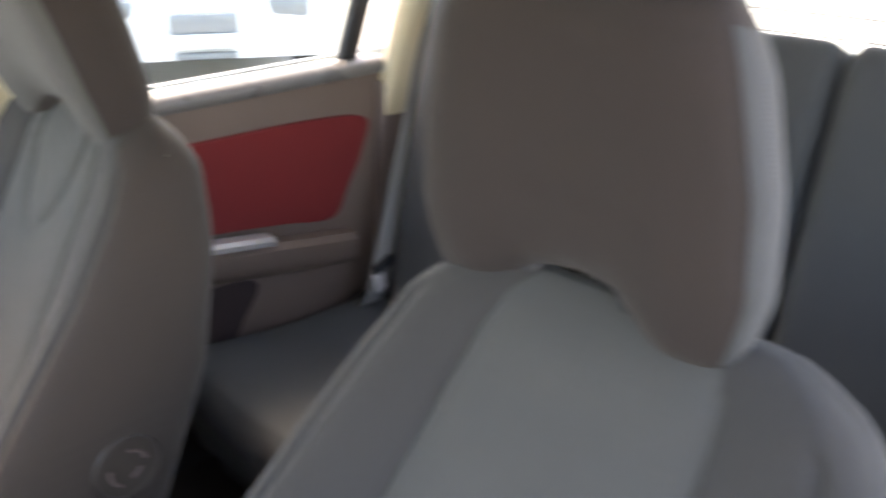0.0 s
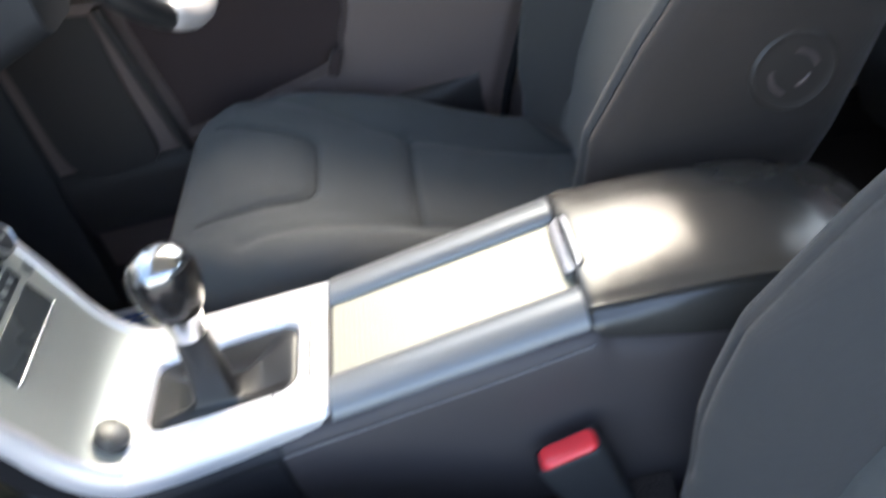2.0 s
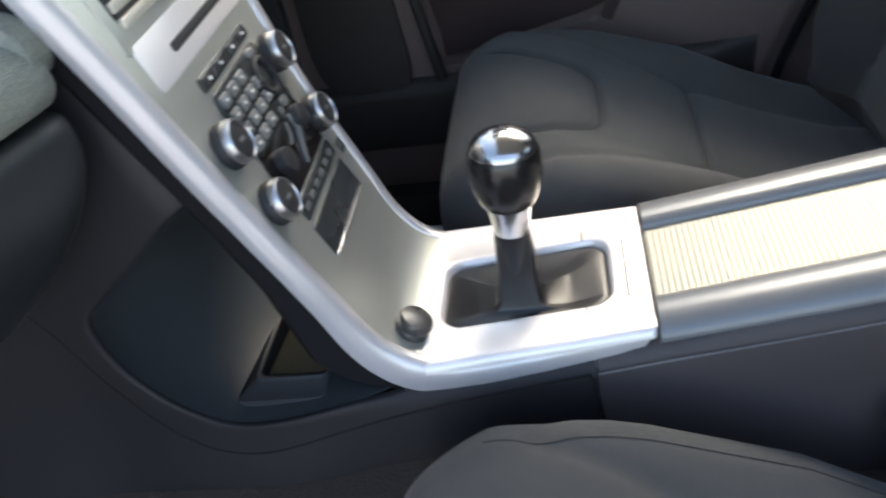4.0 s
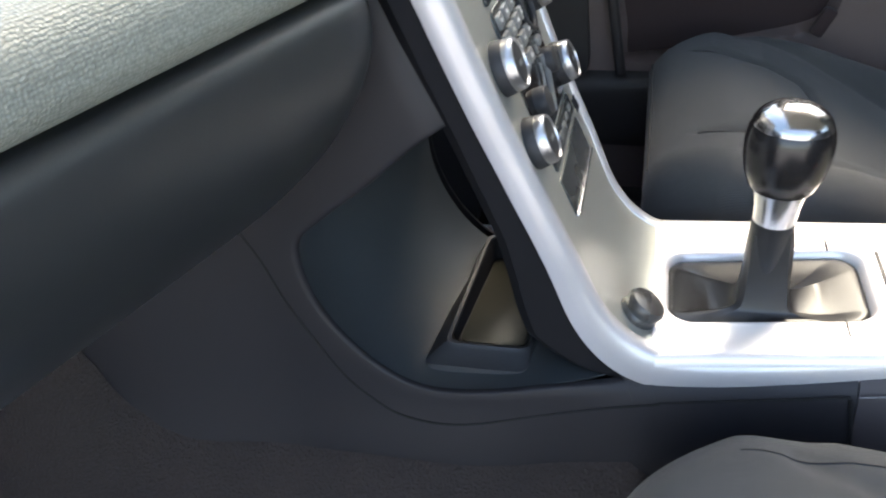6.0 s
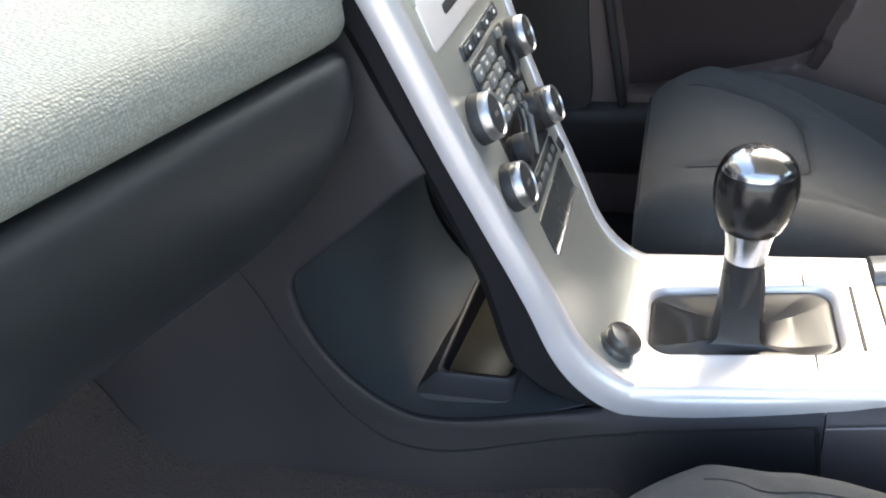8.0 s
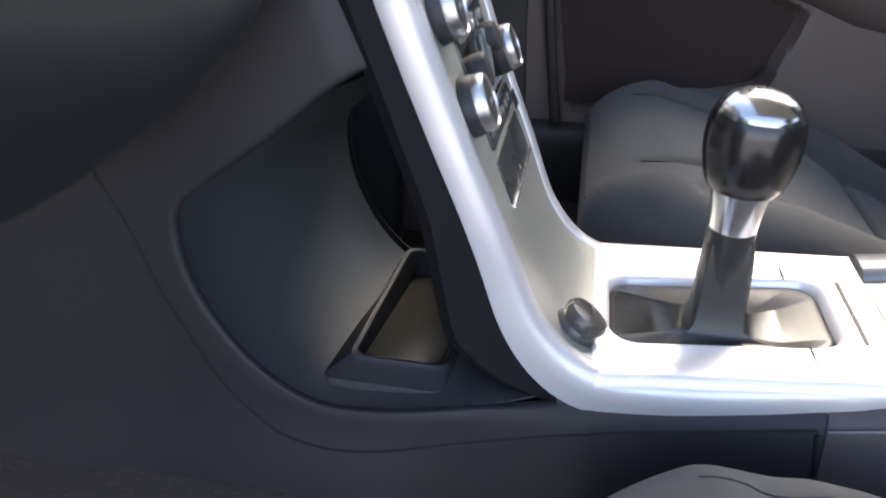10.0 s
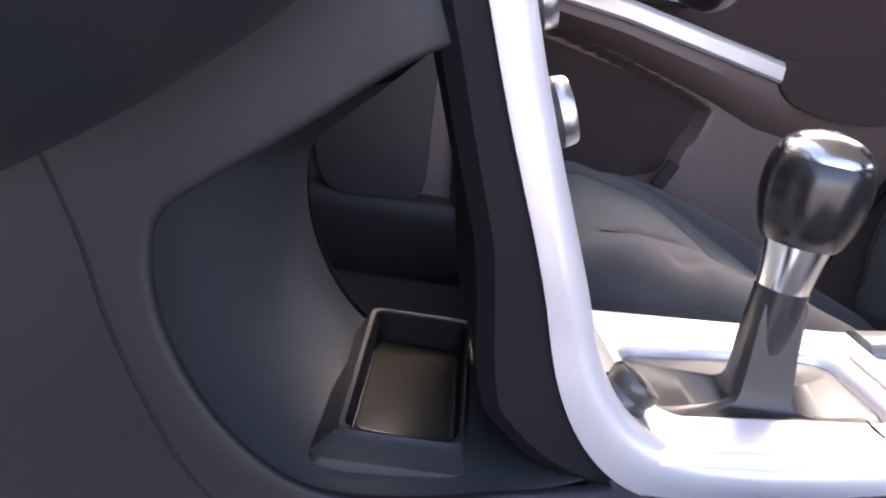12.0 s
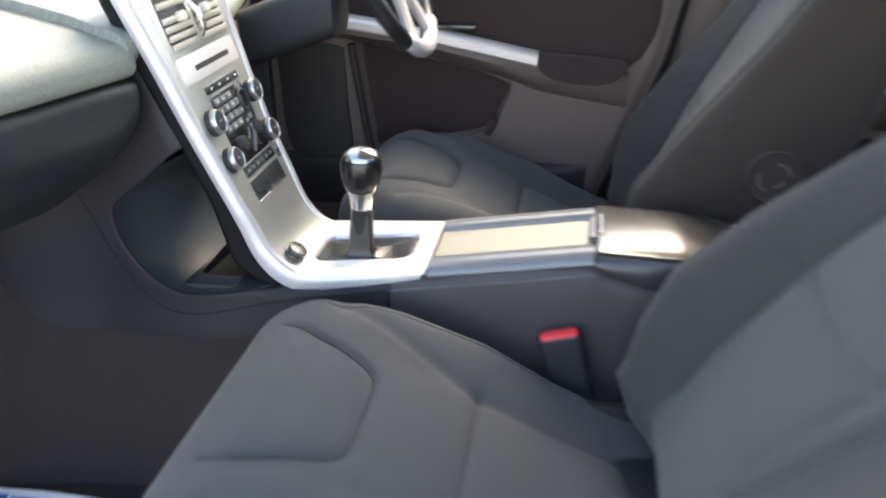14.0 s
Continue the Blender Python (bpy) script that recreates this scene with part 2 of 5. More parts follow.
def part(name, bm, material, parent, label="", smooth=True, angle=40):
    """One mesh under a thing or a part, written in the world's metres."""
    me = finish(bm, name, smooth, angle)
    me.materials.append(material)
    ob = new(name, me)
    root = parent
    off = Vector((0, 0, 0))
    while root is not None:
        off += Vector(root.location)
        root = root.parent
    me.transform(Matrix.Translation(-off))
    ob.parent = parent
    return tagged(ob, label)


def lone(name, bm, material, label, category, group="", kind="", smooth=True):
    """A thing that is a single mesh."""
    me = finish(bm, name, smooth)
    me.materials.append(material)
    return tagged(new(name, me), label, category, group, kind)


def loft(loops, closed=True, caps=True):
    """Joins loops of points, each of the same count, into one skin."""
    bm = bmesh.new()
    rings = [[bm.verts.new(p) for p in loop] for loop in loops]
    n = len(rings[0])
    for a, b in zip(rings, rings[1:]):
        for i in range(n if closed else n - 1):
            j = (i + 1) % n
            bm.faces.new((a[i], a[j], b[j], b[i]))
    if caps and closed:
        bm.faces.new(rings[0][::-1])
        bm.faces.new(rings[-1])
    bmesh.ops.remove_doubles(bm, verts=bm.verts, dist=1e-6)
    return bm


def sheet(fn, nu, nv, thick=0.0, way=(0, 0, -1)):
    """A surface fn(u, v) with u and v from 0 to 1; with thickness along way when asked for."""
    top = [[Vector(fn(i / nu, j / nv)) for i in range(nu + 1)] for j in range(nv + 1)]
    bm = bmesh.new()
    rows = [[bm.verts.new(p) for p in row] for row in top]
    for a, b in zip(rows, rows[1:]):
        for i in range(nu):
            bm.faces.new((a[i], a[i + 1], b[i + 1], b[i]))
    if thick:
        w = Vector(way).normalized() * thick
        low = [[bm.verts.new(p + w) for p in row] for row in top]
        for a, b in zip(low, low[1:]):
            for i in range(nu):
                bm.faces.new((a[i + 1], a[i], b[i], b[i + 1]))
        for i in range(nu):
            bm.faces.new((rows[0][i + 1], rows[0][i], low[0][i], low[0][i + 1]))
            bm.faces.new((rows[-1][i], rows[-1][i + 1], low[-1][i + 1], low[-1][i]))
        for j in range(nv):
            bm.faces.new((rows[j][0], rows[j + 1][0], low[j + 1][0], low[j][0]))
            bm.faces.new((rows[j + 1][-1], rows[j][-1], low[j][-1], low[j + 1][-1]))
    return bm


def box(x0, x1, y0, y1, z0, z1, r=0.0, seg=2, m=None):
    bm = bmesh.new()
    bmesh.ops.create_cube(bm, size=1)
    for v in bm.verts:
        v.co = Vector(((x0 + x1) / 2 + v.co.x * (x1 - x0), (y0 + y1) / 2 + v.co.y * (y1 - y0), (z0 + z1) / 2 + v.co.z * (z1 - z0)))
    if r:
        bmesh.ops.bevel(bm, geom=bm.edges[:], offset=r, segments=seg, profile=0.5, affect="EDGES")
    if m is not None:
        bm.transform(m)
    return bm


def tube(points, r, n=8, closed=False):
    """A round bar along points; r is one radius or one for each point."""
    pts = [Vector(p) for p in points]
    rs = r if isinstance(r, (list, tuple)) else [r] * len(pts)
    loops, side = [], None
    for i, p in enumerate(pts):
        a, b = (pts[i - 1], pts[(i + 1) % len(pts)]) if closed else (pts[max(i - 1, 0)], pts[min(i + 1, len(pts) - 1)])
        d = (b - a).normalized()
        if side is None:
            side = d.cross(Vector((0.31, 0.2, 0.93))).normalized()
        side = (side - d * side.dot(d)).normalized()
        up = d.cross(side)
        loops.append([p + (side * math.cos(k * math.tau / n) + up * math.sin(k * math.tau / n)) * rs[i] for k in range(n)])
    if closed:
        loops.append(loops[0])
    return loft(loops, caps=not closed)


def turned(profile, m, n=32):
    """A turned body: profile of (radius, height) about the z of the pose m."""
    return_loops = [[m @ Vector((r * math.cos(k * math.tau / n), r * math.sin(k * math.tau / n), h)) for k in range(n)] for r, h in profile]
    return loft(return_loops)


def smooth_line(points, steps=8):
    """A Catmull-Rom line through points."""
    p = [Vector(q) for q in points]
    p = [2 * p[0] - p[1], *p, 2 * p[-1] - p[-2]]
    out = []
    for i in range(1, len(p) - 2):
        for k in range(steps):
            t = k / steps
            out.append(0.5 * (2 * p[i] + (p[i + 1] - p[i - 1]) * t + (2 * p[i - 1] - 5 * p[i] + 4 * p[i + 1] - p[i + 2]) * t**2 + (3 * p[i] - p[i - 1] - 3 * p[i + 1] + p[i + 2]) * t**3))
    return out + [p[-2]]


def lerp(a, b, t):
    return a + (b - a) * t


def curve_at(table, t):
    """Straight steps between rows (t, value)."""
    return float(np.interp(t, [r[0] for r in table], [r[1] for r in table]))


def ease(a, b, t):
    t = min(1, max(0, (t - a) / (b - a)))
    return t * t * (3 - 2 * t)


def frame_pose(o, xx, zz):
    """A pose at o with the given x and (nearly) z directions."""
    xx, zz = Vector(xx).normalized(), Vector(zz).normalized()
    yy = zz.cross(xx).normalized()
    zz = xx.cross(yy)
    m = Matrix((xx, yy, zz)).transposed().to_4x4()
    m.translation = o
    return m


def rounded(w, h, r, n=5):
    """The outline of a rounded rectangle about the origin."""
    out = []
    for cx, cy, a in ((w / 2 - r, h / 2 - r, 0), (-w / 2 + r, h / 2 - r, 90), (-w / 2 + r, -h / 2 + r, 180), (w / 2 - r, -h / 2 + r, 270)):
        for k in range(n + 1):
            b = radians(a + 90 * k / n)
            out.append((cx + r * math.cos(b), cy + r * math.sin(b)))
    return out


def pillow(outline, m, height, edge=0.002, sink=0.004):
    """A low raised pad with the given outline on the pose m, its edge rounded."""
    loops = []
    for k, dz in ((1.0, -sink), (1.0, height - edge)):
        loops.append([m @ Vector((x * k, y * k, dz)) for x, y in outline])
    mx, my = max(abs(x) for x, _ in outline), max(abs(y) for _, y in outline)
    for a in (30, 60, 90):
        s = edge * (1 - math.cos(radians(a)))
        loops.append([m @ Vector((x * (1 - s / mx), y * (1 - s / my), height - edge + edge * math.sin(radians(a)))) for x, y in outline])
    return loft(loops)

# ---- outside ----
lone("ground", box(-60, 60, -60, 60, -0.60, -0.36), CONCRETE, "pale dry concrete yard round the car", "ground", kind="structure")

# ---- car shell ----
shell = thing("car_shell", (0, 0, 0), "car body shell with pale roof lining and beige upper pillar trim", "car body", kind="structure")
part("floor_pan", box(-0.74, 0.74, -1.95, 1.15, -0.02, 0.05, 0.01), CARPET, shell, "dark carpeted floor")
part("sill", box(-0.78, -0.66, -1.0, 0.75, -0.05, 0.12, 0.02), PLASTIC, shell)
part("sill", box(0.66, 0.80, -1.95, 1.15, -0.05, 0.12, 0.02), PLASTIC, shell)
part("bulkhead", box(-0.76, 0.76, 1.10, 1.16, 0.0, 0.85, 0.01), DARK, shell)


def roof(u, v):
    x, y = lerp(-0.56, 0.56, u), lerp(-1.85, 0.30, v)
    return x, y, 1.40 - 0.06 * (2 * u - 1) ** 4 - 0.04 * (2 * v - 1) ** 2


part("roof_lining", sheet(roof, 16, 16, 0.05, (0, 0, 1)), LINER, shell, "pale grey cloth roof lining")


def pillar(name, low, high, wide_low, wide_high, depth, material, label=""):
    """A slanted pillar trim of rounded section; wide along y."""
    loops = []
    for k in range(13):
        t = k / 12
        c = Vector(low).lerp(Vector(high), t)
        w = lerp(wide_low, wide_high, t)
        loops.append([c + Vector((b, a, 0)) for a, b in rounded(w, depth, min(w, depth) * 0.4)])
    part(name, loft(loops), material, shell, label)


for side in (1, -1):
    pillar("windscreen_pillar", (side * 0.70, 0.98, 0.86), (side * 0.56, 0.30, 1.33), 0.07, 0.06, 0.05, BEIGE, "beige trim of the windscreen pillar")
    pillar("rear_pillar", (side * 0.665, -1.48, 0.72), (side * 0.56, -1.62, 1.34), 0.115, 0.16, 0.05, BEIGE, "pale beige rear pillar trim")
    pillar("tail_pillar", (side * 0.66, -1.93, 0.72), (side * 0.54, -1.80, 1.33), 0.12, 0.10, 0.05, BEIGE, "pale beige tailgate pillar trim")
    part("luggage_side", box(*sorted((side * 0.64, side * 0.74)), -1.95, -1.42, 0.0, 0.80, 0.015), TAUPE, shell)
    part("roof_rail", tube([(side * 0.575, y, 1.335 - 0.03 * ((y + 0.7) / 1.1) ** 2) for y in np.linspace(-1.85, 0.32, 14)], 0.032), LINER, shell)
pillar("middle_pillar", (0.675, -0.475, 0.735), (0.560, -0.62, 1.34), 0.060, 0.085, 0.040, BEIGE, "pale beige upper trim of the door pillar")
pillar("middle_pillar_flank", (0.695, -0.580, 0.735), (0.575, -0.715, 1.34), 0.150, 0.105, 0.036, BEIGE, "beige flank of the door pillar trim")
part("body_side", box(0.772, 0.792, -1.98, 1.16, -0.05, 0.845, 0.008), CARGREY, shell, "silver-grey painted body side")
part("body_side", box(-0.80, -0.782, -1.98, -0.60, -0.05, 0.80, 0.008), CARGREY, shell, "silver-grey painted body side")
pillar("middle_pillar_foot", (0.738, -0.36, 0.05), (0.728, -0.505, 0.850), 0.30, 0.17, 0.05, TAUPE, "dark lower trim of the door pillar")
pillar("middle_pillar", (-0.73, -0.64, 0.735), (-0.69, -0.735, 1.34), 0.06, 0.07, 0.04, BEIGE, "pale beige upper trim of the door pillar")
pillar("middle_pillar_foot", (-0.76, -0.66, 0.05), (-0.745, -0.645, 0.733), 0.22, 0.12, 0.05, TAUPE, "dark lower trim of the door pillar")
part("tailgate", box(-0.66, 0.66, -2.00, -1.94, 0.0, 0.80, 0.015), TAUPE, shell)
part("luggage_cover", box(-0.63, 0.63, -1.93, -1.55, 0.775, 0.79, 0.005), DARK, shell)
screen = part("windscreen", sheet(lambda u, v: (lerp(-0.64, 0.64, u) * lerp(1.08, 0.86, v), lerp(1.06, 0.32, v) - 0.10 * (2 * u - 1) ** 2, lerp(0.85, 1.33, v)), 16, 8, 0.005, (0, 0, 1)), GLASS, shell, "clear windscreen glass")
screen.visible_shadow = False
back_window = part("rear_window", sheet(lambda u, v: (lerp(-0.62, 0.62, u) * lerp(1, 0.88, v), lerp(-1.98, -1.80, v), lerp(0.79, 1.34, v)), 8, 6, 0.005, (0, 1, 0)), GLASS, shell, "rear window glass with thin heater wires")
back_window.visible_shadow = False
for k in range(9):
    z = 0.84 + k * 0.045
    f = (z - 0.79) / 0.55
    part("heater_wire", tube([(x, lerp(-1.98, -1.80, f) + 0.008, z) for x in (-0.50, 0, 0.50)], 0.0016, 5), SEAM, back_window)

# plain outside of the car, down to the ground
part("bonnet", sheet(lambda u, v: (lerp(-0.78, 0.78, u), lerp(1.10, 2.05, v), 0.84 - 0.16 * v * v - 0.05 * (2 * u - 1) ** 4), 12, 8, 0.03), CARGREY, shell, "silver-grey painted bonnet")
part("front_end", box(-0.78, 0.78, 1.16, 2.06, -0.12, 0.62, 0.06, 3), CARGREY, shell)
for sx in (-1, 1):
    for y in (-1.45, 1.55):
        road_wheel = part("road_wheel", turned([(0.18, -0.10), (0.31, -0.10), (0.325, -0.06), (0.325, 0.06), (0.31, 0.10), (0.18, 0.10)], frame_pose((sx * 0.72, y, -0.035), (0, 1, 0), (sx, 0, 0)), 32), TYRE, shell, "black tyre")
        part("wheel_rim", turned([(0.19, -0.08), (0.19, 0.085), (0.16, 0.07), (0.05, 0.075), (0.001, 0.075)], frame_pose((sx * 0.72, y, -0.035), (0, 1, 0), (sx, 0, 0)), 24), SATIN, road_wheel)

# ---- driver's door ----
DOOR_EDGE = [(0.10, -0.225), (0.30, -0.274), (0.40, -0.314), (0.50, -0.352), (0.60, -0.386), (0.72, -0.41), (0.83, -0.440), (0.86, -0.445)]


def door_card_x(z):
    return curve_at([(0.05, 0.715), (0.30, 0.675), (0.50, 0.660), (0.60, 0.655), (0.80, 0.655), (0.86, 0.66)], z)


door = thing("front_door", (0.68, 0, 0.4), "closed taupe-charcoal driver's door with a satin metal grip", "car door")


pocket = [(0.297, 0.618), (0.292, 0.55), (0.268, 0.42), (0.250, 0.357), (0.13, 0.385), (-0.006, 0.416), (-0.034, 0.462), (-0.055, 0.511), (-0.046, 0.533), (0.044, 0.564), (0.159, 0.596)]
POCKET = np.array([(p[0], p[1]) for p in smooth_line(pocket + pocket[:1], 6)])


def inside_pocket(y, z):
    """Signed distance from the pocket's outline, positive inside."""
    a, b = POCKET[:-1], POCKET[1:]
    q = np.array((y, z))
    e = b - a
    t = np.clip(((q - a) * e).sum(1) / np.maximum((e * e).sum(1), 1e-9), 0, 1)
    d = np.sqrt(((a + e * t[:, None] - q) ** 2).sum(1)).min()
    over = (a[:, 1] > z) != (b[:, 1] > z)
    cross = a[over, 0] + (z - a[over, 1]) / (b[over, 1] - a[over, 1]) * (b[over, 0] - a[over, 0])
    return d if (cross > y).sum() % 2 else -d


def card(u, v):
    z = lerp(0.08, 0.845, v)
    y = lerp(curve_at(DOOR_EDGE, z), 0.72, u)
    r = ease(0.0, 0.03, u)
    dent = 0.036 * ease(-0.002, 0.012, inside_pocket(y, z)) if -0.07 < y < 0.31 and 0.34 < z < 0.63 else 0
    return door_card_x(z) + 0.012 * (1 - r) + dent, y, z


part("door_card", sheet(card, 200, 130, 0.05, (1, 0, 0)), TAUPE, door, "taupe grained door card")
part("door_seal", tube([(door_card_x(z) + 0.014, curve_at(DOOR_EDGE, z) - 0.006, z) for z in np.linspace(0.10, 0.84, 24)], 0.0085, 8), COVER, door, "black rubber seal along the door's rear edge")
part("window_sill", loft([[(0.652 + a, y, 0.846 + b - 0.004 * ease(-0.36, -0.44, y)) for a, b in ((0, -0.016), (-0.006, -0.008), (-0.006, 0.004), (0.002, 0.014), (0.03, 0.020), (0.065, 0.018), (0.07, -0.012))] for y in np.linspace(-0.440, 0.74, 24)]), DOORSILL, door, "smooth dark sill along the window, paled for glare")
glassp = part("window_glass", sheet(lambda u, v: (lerp(0.70, 0.565, v), lerp(lerp(-0.43, -0.545, v), lerp(0.74, 0.34, v), u), lerp(0.86, 1.33, v)), 6, 6, 0.004, (1, 0, 0)), GLASS, door, "clear side window glass")
glassp.visible_shadow = False
# inset upper panel, armrest, metal grip, pull cup
inset = [(-0.335, 0.60), (-0.362, 0.66), (-0.368, 0.74), (-0.350, 0.785), (-0.30, 0.797), (0.0, 0.797), (0.40, 0.79), (0.62, 0.77), (0.66, 0.70), (0.64, 0.655), (0.30, 0.655), (0.10, 0.635), (-0.11, 0.585), (-0.20, 0.565), (-0.28, 0.56)]


def plate_on(name, outline, x_of, proud, material, parent, label="", axis="x"):
    """A flat panel with a rounded edge, drawn on the door's inner face."""
    c = sum((Vector(o) for o in outline), Vector((0, 0))) / len(outline)
    loops = []
    for dx, s in ((0.012, 1.0), (-proud * 0.5, 1.0), (-proud, 0.985), (-proud, 0.9), (-proud, 0.5)):
        loops.append([(x_of + dx, c.x + (y - c.x) * s, c.y + (z - c.y) * s) for y, z in outline])
    return part(name, loft(loops), material, parent, label)


plate_on("upper_panel", [tuple(p) for p in smooth_line(inset + inset[:1], 5)[:-1]], 0.652, 0.005, DOORCLOTH, door, "dark brown cloth upper door panel")


def arm_loop(y):
    z = curve_at([(-0.32, 0.545), (-0.115, 0.575), (0.10, 0.622), (0.35, 0.655), (0.60, 0.665)], y)
    d = curve_at([(-0.33, 0.004), (-0.28, 0.03), (-0.10, 0.045), (0.40, 0.045), (0.60, 0.01)], y)
    k = curve_at([(-0.12, 0.9), (-0.05, 0.74), (0.044, 0.64), (0.16, 0.52), (0.60, 0.50)], y)
    return [(0.665, y, z + 0.02), (0.655 - d * 0.7, y, z + 0.019), (0.655 - d, y, z + 0.008), (0.655 - d, y, z - 0.012), (0.655 - d * 0.75, y, z - 0.034 * k), (0.655 - d * 0.2, y, z - 0.06 * k), (0.665, y, z - 0.07 * k)]


part("armrest", loft([arm_loop(y) for y in np.linspace(-0.31, 0.62, 40)]), TAUPE, door, "taupe padded door armrest")


def grip_loop(y):
    z = curve_at([(-0.115, 0.592), (0.10, 0.634), (0.35, 0.664), (0.46, 0.672)], y)
    return [Vector((0.600 + a, y, z + b)) for a, b in ((0, -0.010), (-0.004, -0.006), (-0.004, 0.010), (0.004, 0.017), (0.03, 0.019), (0.03, -0.010))]


part("grip", loft([grip_loop(y) for y in np.linspace(-0.115, 0.46, 30)]), SILVER, door, "satin aluminium grip bar")
cup = [(-0.115, 0.612), (-0.118, 0.578), (-0.15, 0.555), (-0.22, 0.545), (-0.275, 0.552), (-0.30, 0.575), (-0.298, 0.597), (-0.21, 0.606)]
plate_on("pull_cup", [tuple(p) for p in smooth_line(cup + cup[:1], 6)[:-1]], 0.610, 0.006, DOORCLOTH, door, "dark moulded pull cup")
part("switch_block", box(0.612, 0.640, 0.02, 0.16, 0.652, 0.664, 0.004, m=pose(0, 0, 0)), BLACKGLOSS, door, "black window switch panel")
part("pocket_panel", sheet(lambda u, v: (lerp(0.692, 0.684, u), lerp(-0.045, 0.285, u), lerp(lerp(0.405, 0.365, u), lerp(0.535, 0.605, u), v)), 10, 6, 0.004, (1, 0, 0)), DOORCLOTH, door, "recessed dark brown door pocket")
speaker = [(0.325, 0.600), (0.322, 0.47), (0.318, 0.352), (0.355, 0.334), (0.420, 0.330), (0.455, 0.345), (0.474, 0.395), (0.480, 0.50), (0.478, 0.600), (0.40, 0.612)]
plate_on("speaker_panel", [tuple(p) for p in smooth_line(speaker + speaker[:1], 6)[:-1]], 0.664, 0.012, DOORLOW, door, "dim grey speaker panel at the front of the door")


def door_foot(y):
    """The thicker lower moulding of the door, its top edge softly rounded."""
    d = 0.022 * ease(-0.235, -0.16, y)
    return [(door_card_x(z) - d * k, y, z) for z, k in ((0.345, -0.3), (0.338, 0.5), (0.328, 0.85), (0.310, 1.0), (0.26, 1.05), (0.225, 0.95), (0.212, 0.6), (0.208, -0.3))]


part("lower_moulding", loft([door_foot(y) for y in np.linspace(-0.235, 0.70, 28)]), DOORLOW, door, "lower moulding of the door, footwell shade in its colour")
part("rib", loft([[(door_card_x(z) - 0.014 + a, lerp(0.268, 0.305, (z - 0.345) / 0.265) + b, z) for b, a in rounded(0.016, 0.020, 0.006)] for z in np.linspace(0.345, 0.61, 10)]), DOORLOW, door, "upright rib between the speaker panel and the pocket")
part("pocket_latch", box(-0.008, 0.008, -0.010, 0.010, -0.022, 0.022, 0.005, m=pose(0.648, -0.012, 0.432, 25)), DOORCLOTH, door)

# ---- rear door on the driver's side ----
rdoor = thing("rear_door", (0.68, -1.0, 0.4), "closed rear car door with a flare-reddened insert and metal grip", "car door")


def rcard(u, v):
    z = lerp(0.10, 0.83, v)
    return curve_at([(0.1, 0.71), (0.4, 0.67), (0.83, 0.66)], z), lerp(-0.58 - 0.10 * (z - 0.4), -1.46 + 0.1 * (0.83 - z), u), z


part("door_card", sheet(rcard, 24, 24, 0.05, (1, 0, 0)), BROWN, rdoor, "brown grained rear door card, lightened for flare haze")
part("window_sill", loft([[(0.655 + a, y, 0.833 + b) for a, b in ((0, -0.016), (-0.006, -0.008), (-0.006, 0.004), (0.002, 0.014), (0.03, 0.020), (0.065, 0.018), (0.07, -0.012))] for y in np.linspace(-0.62, -1.45, 20)]), DOORSILL, rdoor, "smooth dark sill along the rear window, paled for glare")
rins = [(-0.74, 0.755), (-0.98, 0.752), (-1.25, 0.745), (-1.385, 0.725), (-1.375, 0.66), (-1.33, 0.58), (-1.28, 0.515), (-1.15, 0.535), (-0.98, 0.56), (-0.74, 0.58)]
plate_on("insert", [tuple(p) for p in smooth_line(rins + rins[:1], 5)[:-1]], 0.652, 0.004, FLARE_CLOTH, rdoor, "cloth insert with a red lens flare in its colour")
part("armrest", loft([[(0.665 + a, y, curve_at([(-1.35, 0.44), (-0.95, 0.51), (-0.7, 0.53)], y) + b) for a, b in ((0, 0.03), (-0.035, 0.028), (-0.048, 0.015), (-0.045, -0.02), (-0.02, -0.05), (0, -0.06))] for y in np.linspace(-0.72, -1.33, 20)]), BROWN, rdoor)
part("grip", loft([[(0.615 + a, y, curve_at([(-1.10, 0.519), (-0.97, 0.541), (-0.75, 0.565)], y) + b) for a, b in ((0, -0.008), (-0.004, 0.004), (0.002, 0.012), (0.03, 0.014), (0.03, -0.008))] for y in np.linspace(-0.75, -1.10, 14)]), SILVER, rdoor, "satin aluminium grip bar")
rp = [(-0.80, 0.44), (-1.07, 0.425), (-1.04, 0.34), (-0.97, 0.27), (-0.80, 0.26)]
plate_on("pocket", [tuple(p) for p in smooth_line(rp + rp[:1], 5)[:-1]], 0.672, 0.006, DOORCLOTH, rdoor, "dark recessed pocket")
rglass = part("window_glass", sheet(lambda u, v: (lerp(0.70, 0.565, v), lerp(lerp(-0.56, -0.66, v), lerp(-1.37, -1.43, v), u), lerp(0.845, 1.32, v)), 4, 6, 0.004, (1, 0, 0)), GLASS, rdoor, "clear rear side window glass")
rglass.visible_shadow = False
part("window_post", loft([[(lerp(0.70, 0.575, t) + a, lerp(-1.375, -1.44, t) + b, lerp(0.84, 1.32, t)) for b, a in rounded(0.05, 0.03, 0.01)] for t in np.linspace(0, 1, 6)]), DARK, rdoor)

# ---- seats ----
BOLSTER_Y = [(0.30, -0.285), (0.39, -0.285), (0.476, -0.305), (0.574, -0.370), (0.66, -0.438), (0.74, -0.500), (0.85, -0.575), (0.93, -0.615), (0.95, -0.625)]
BACK_Y = [(0.30, -0.545), (0.364, -0.576), (0.48, -0.624), (0.614, -0.677), (0.78, -0.711), (0.873, -0.715), (0.95, -0.70)]
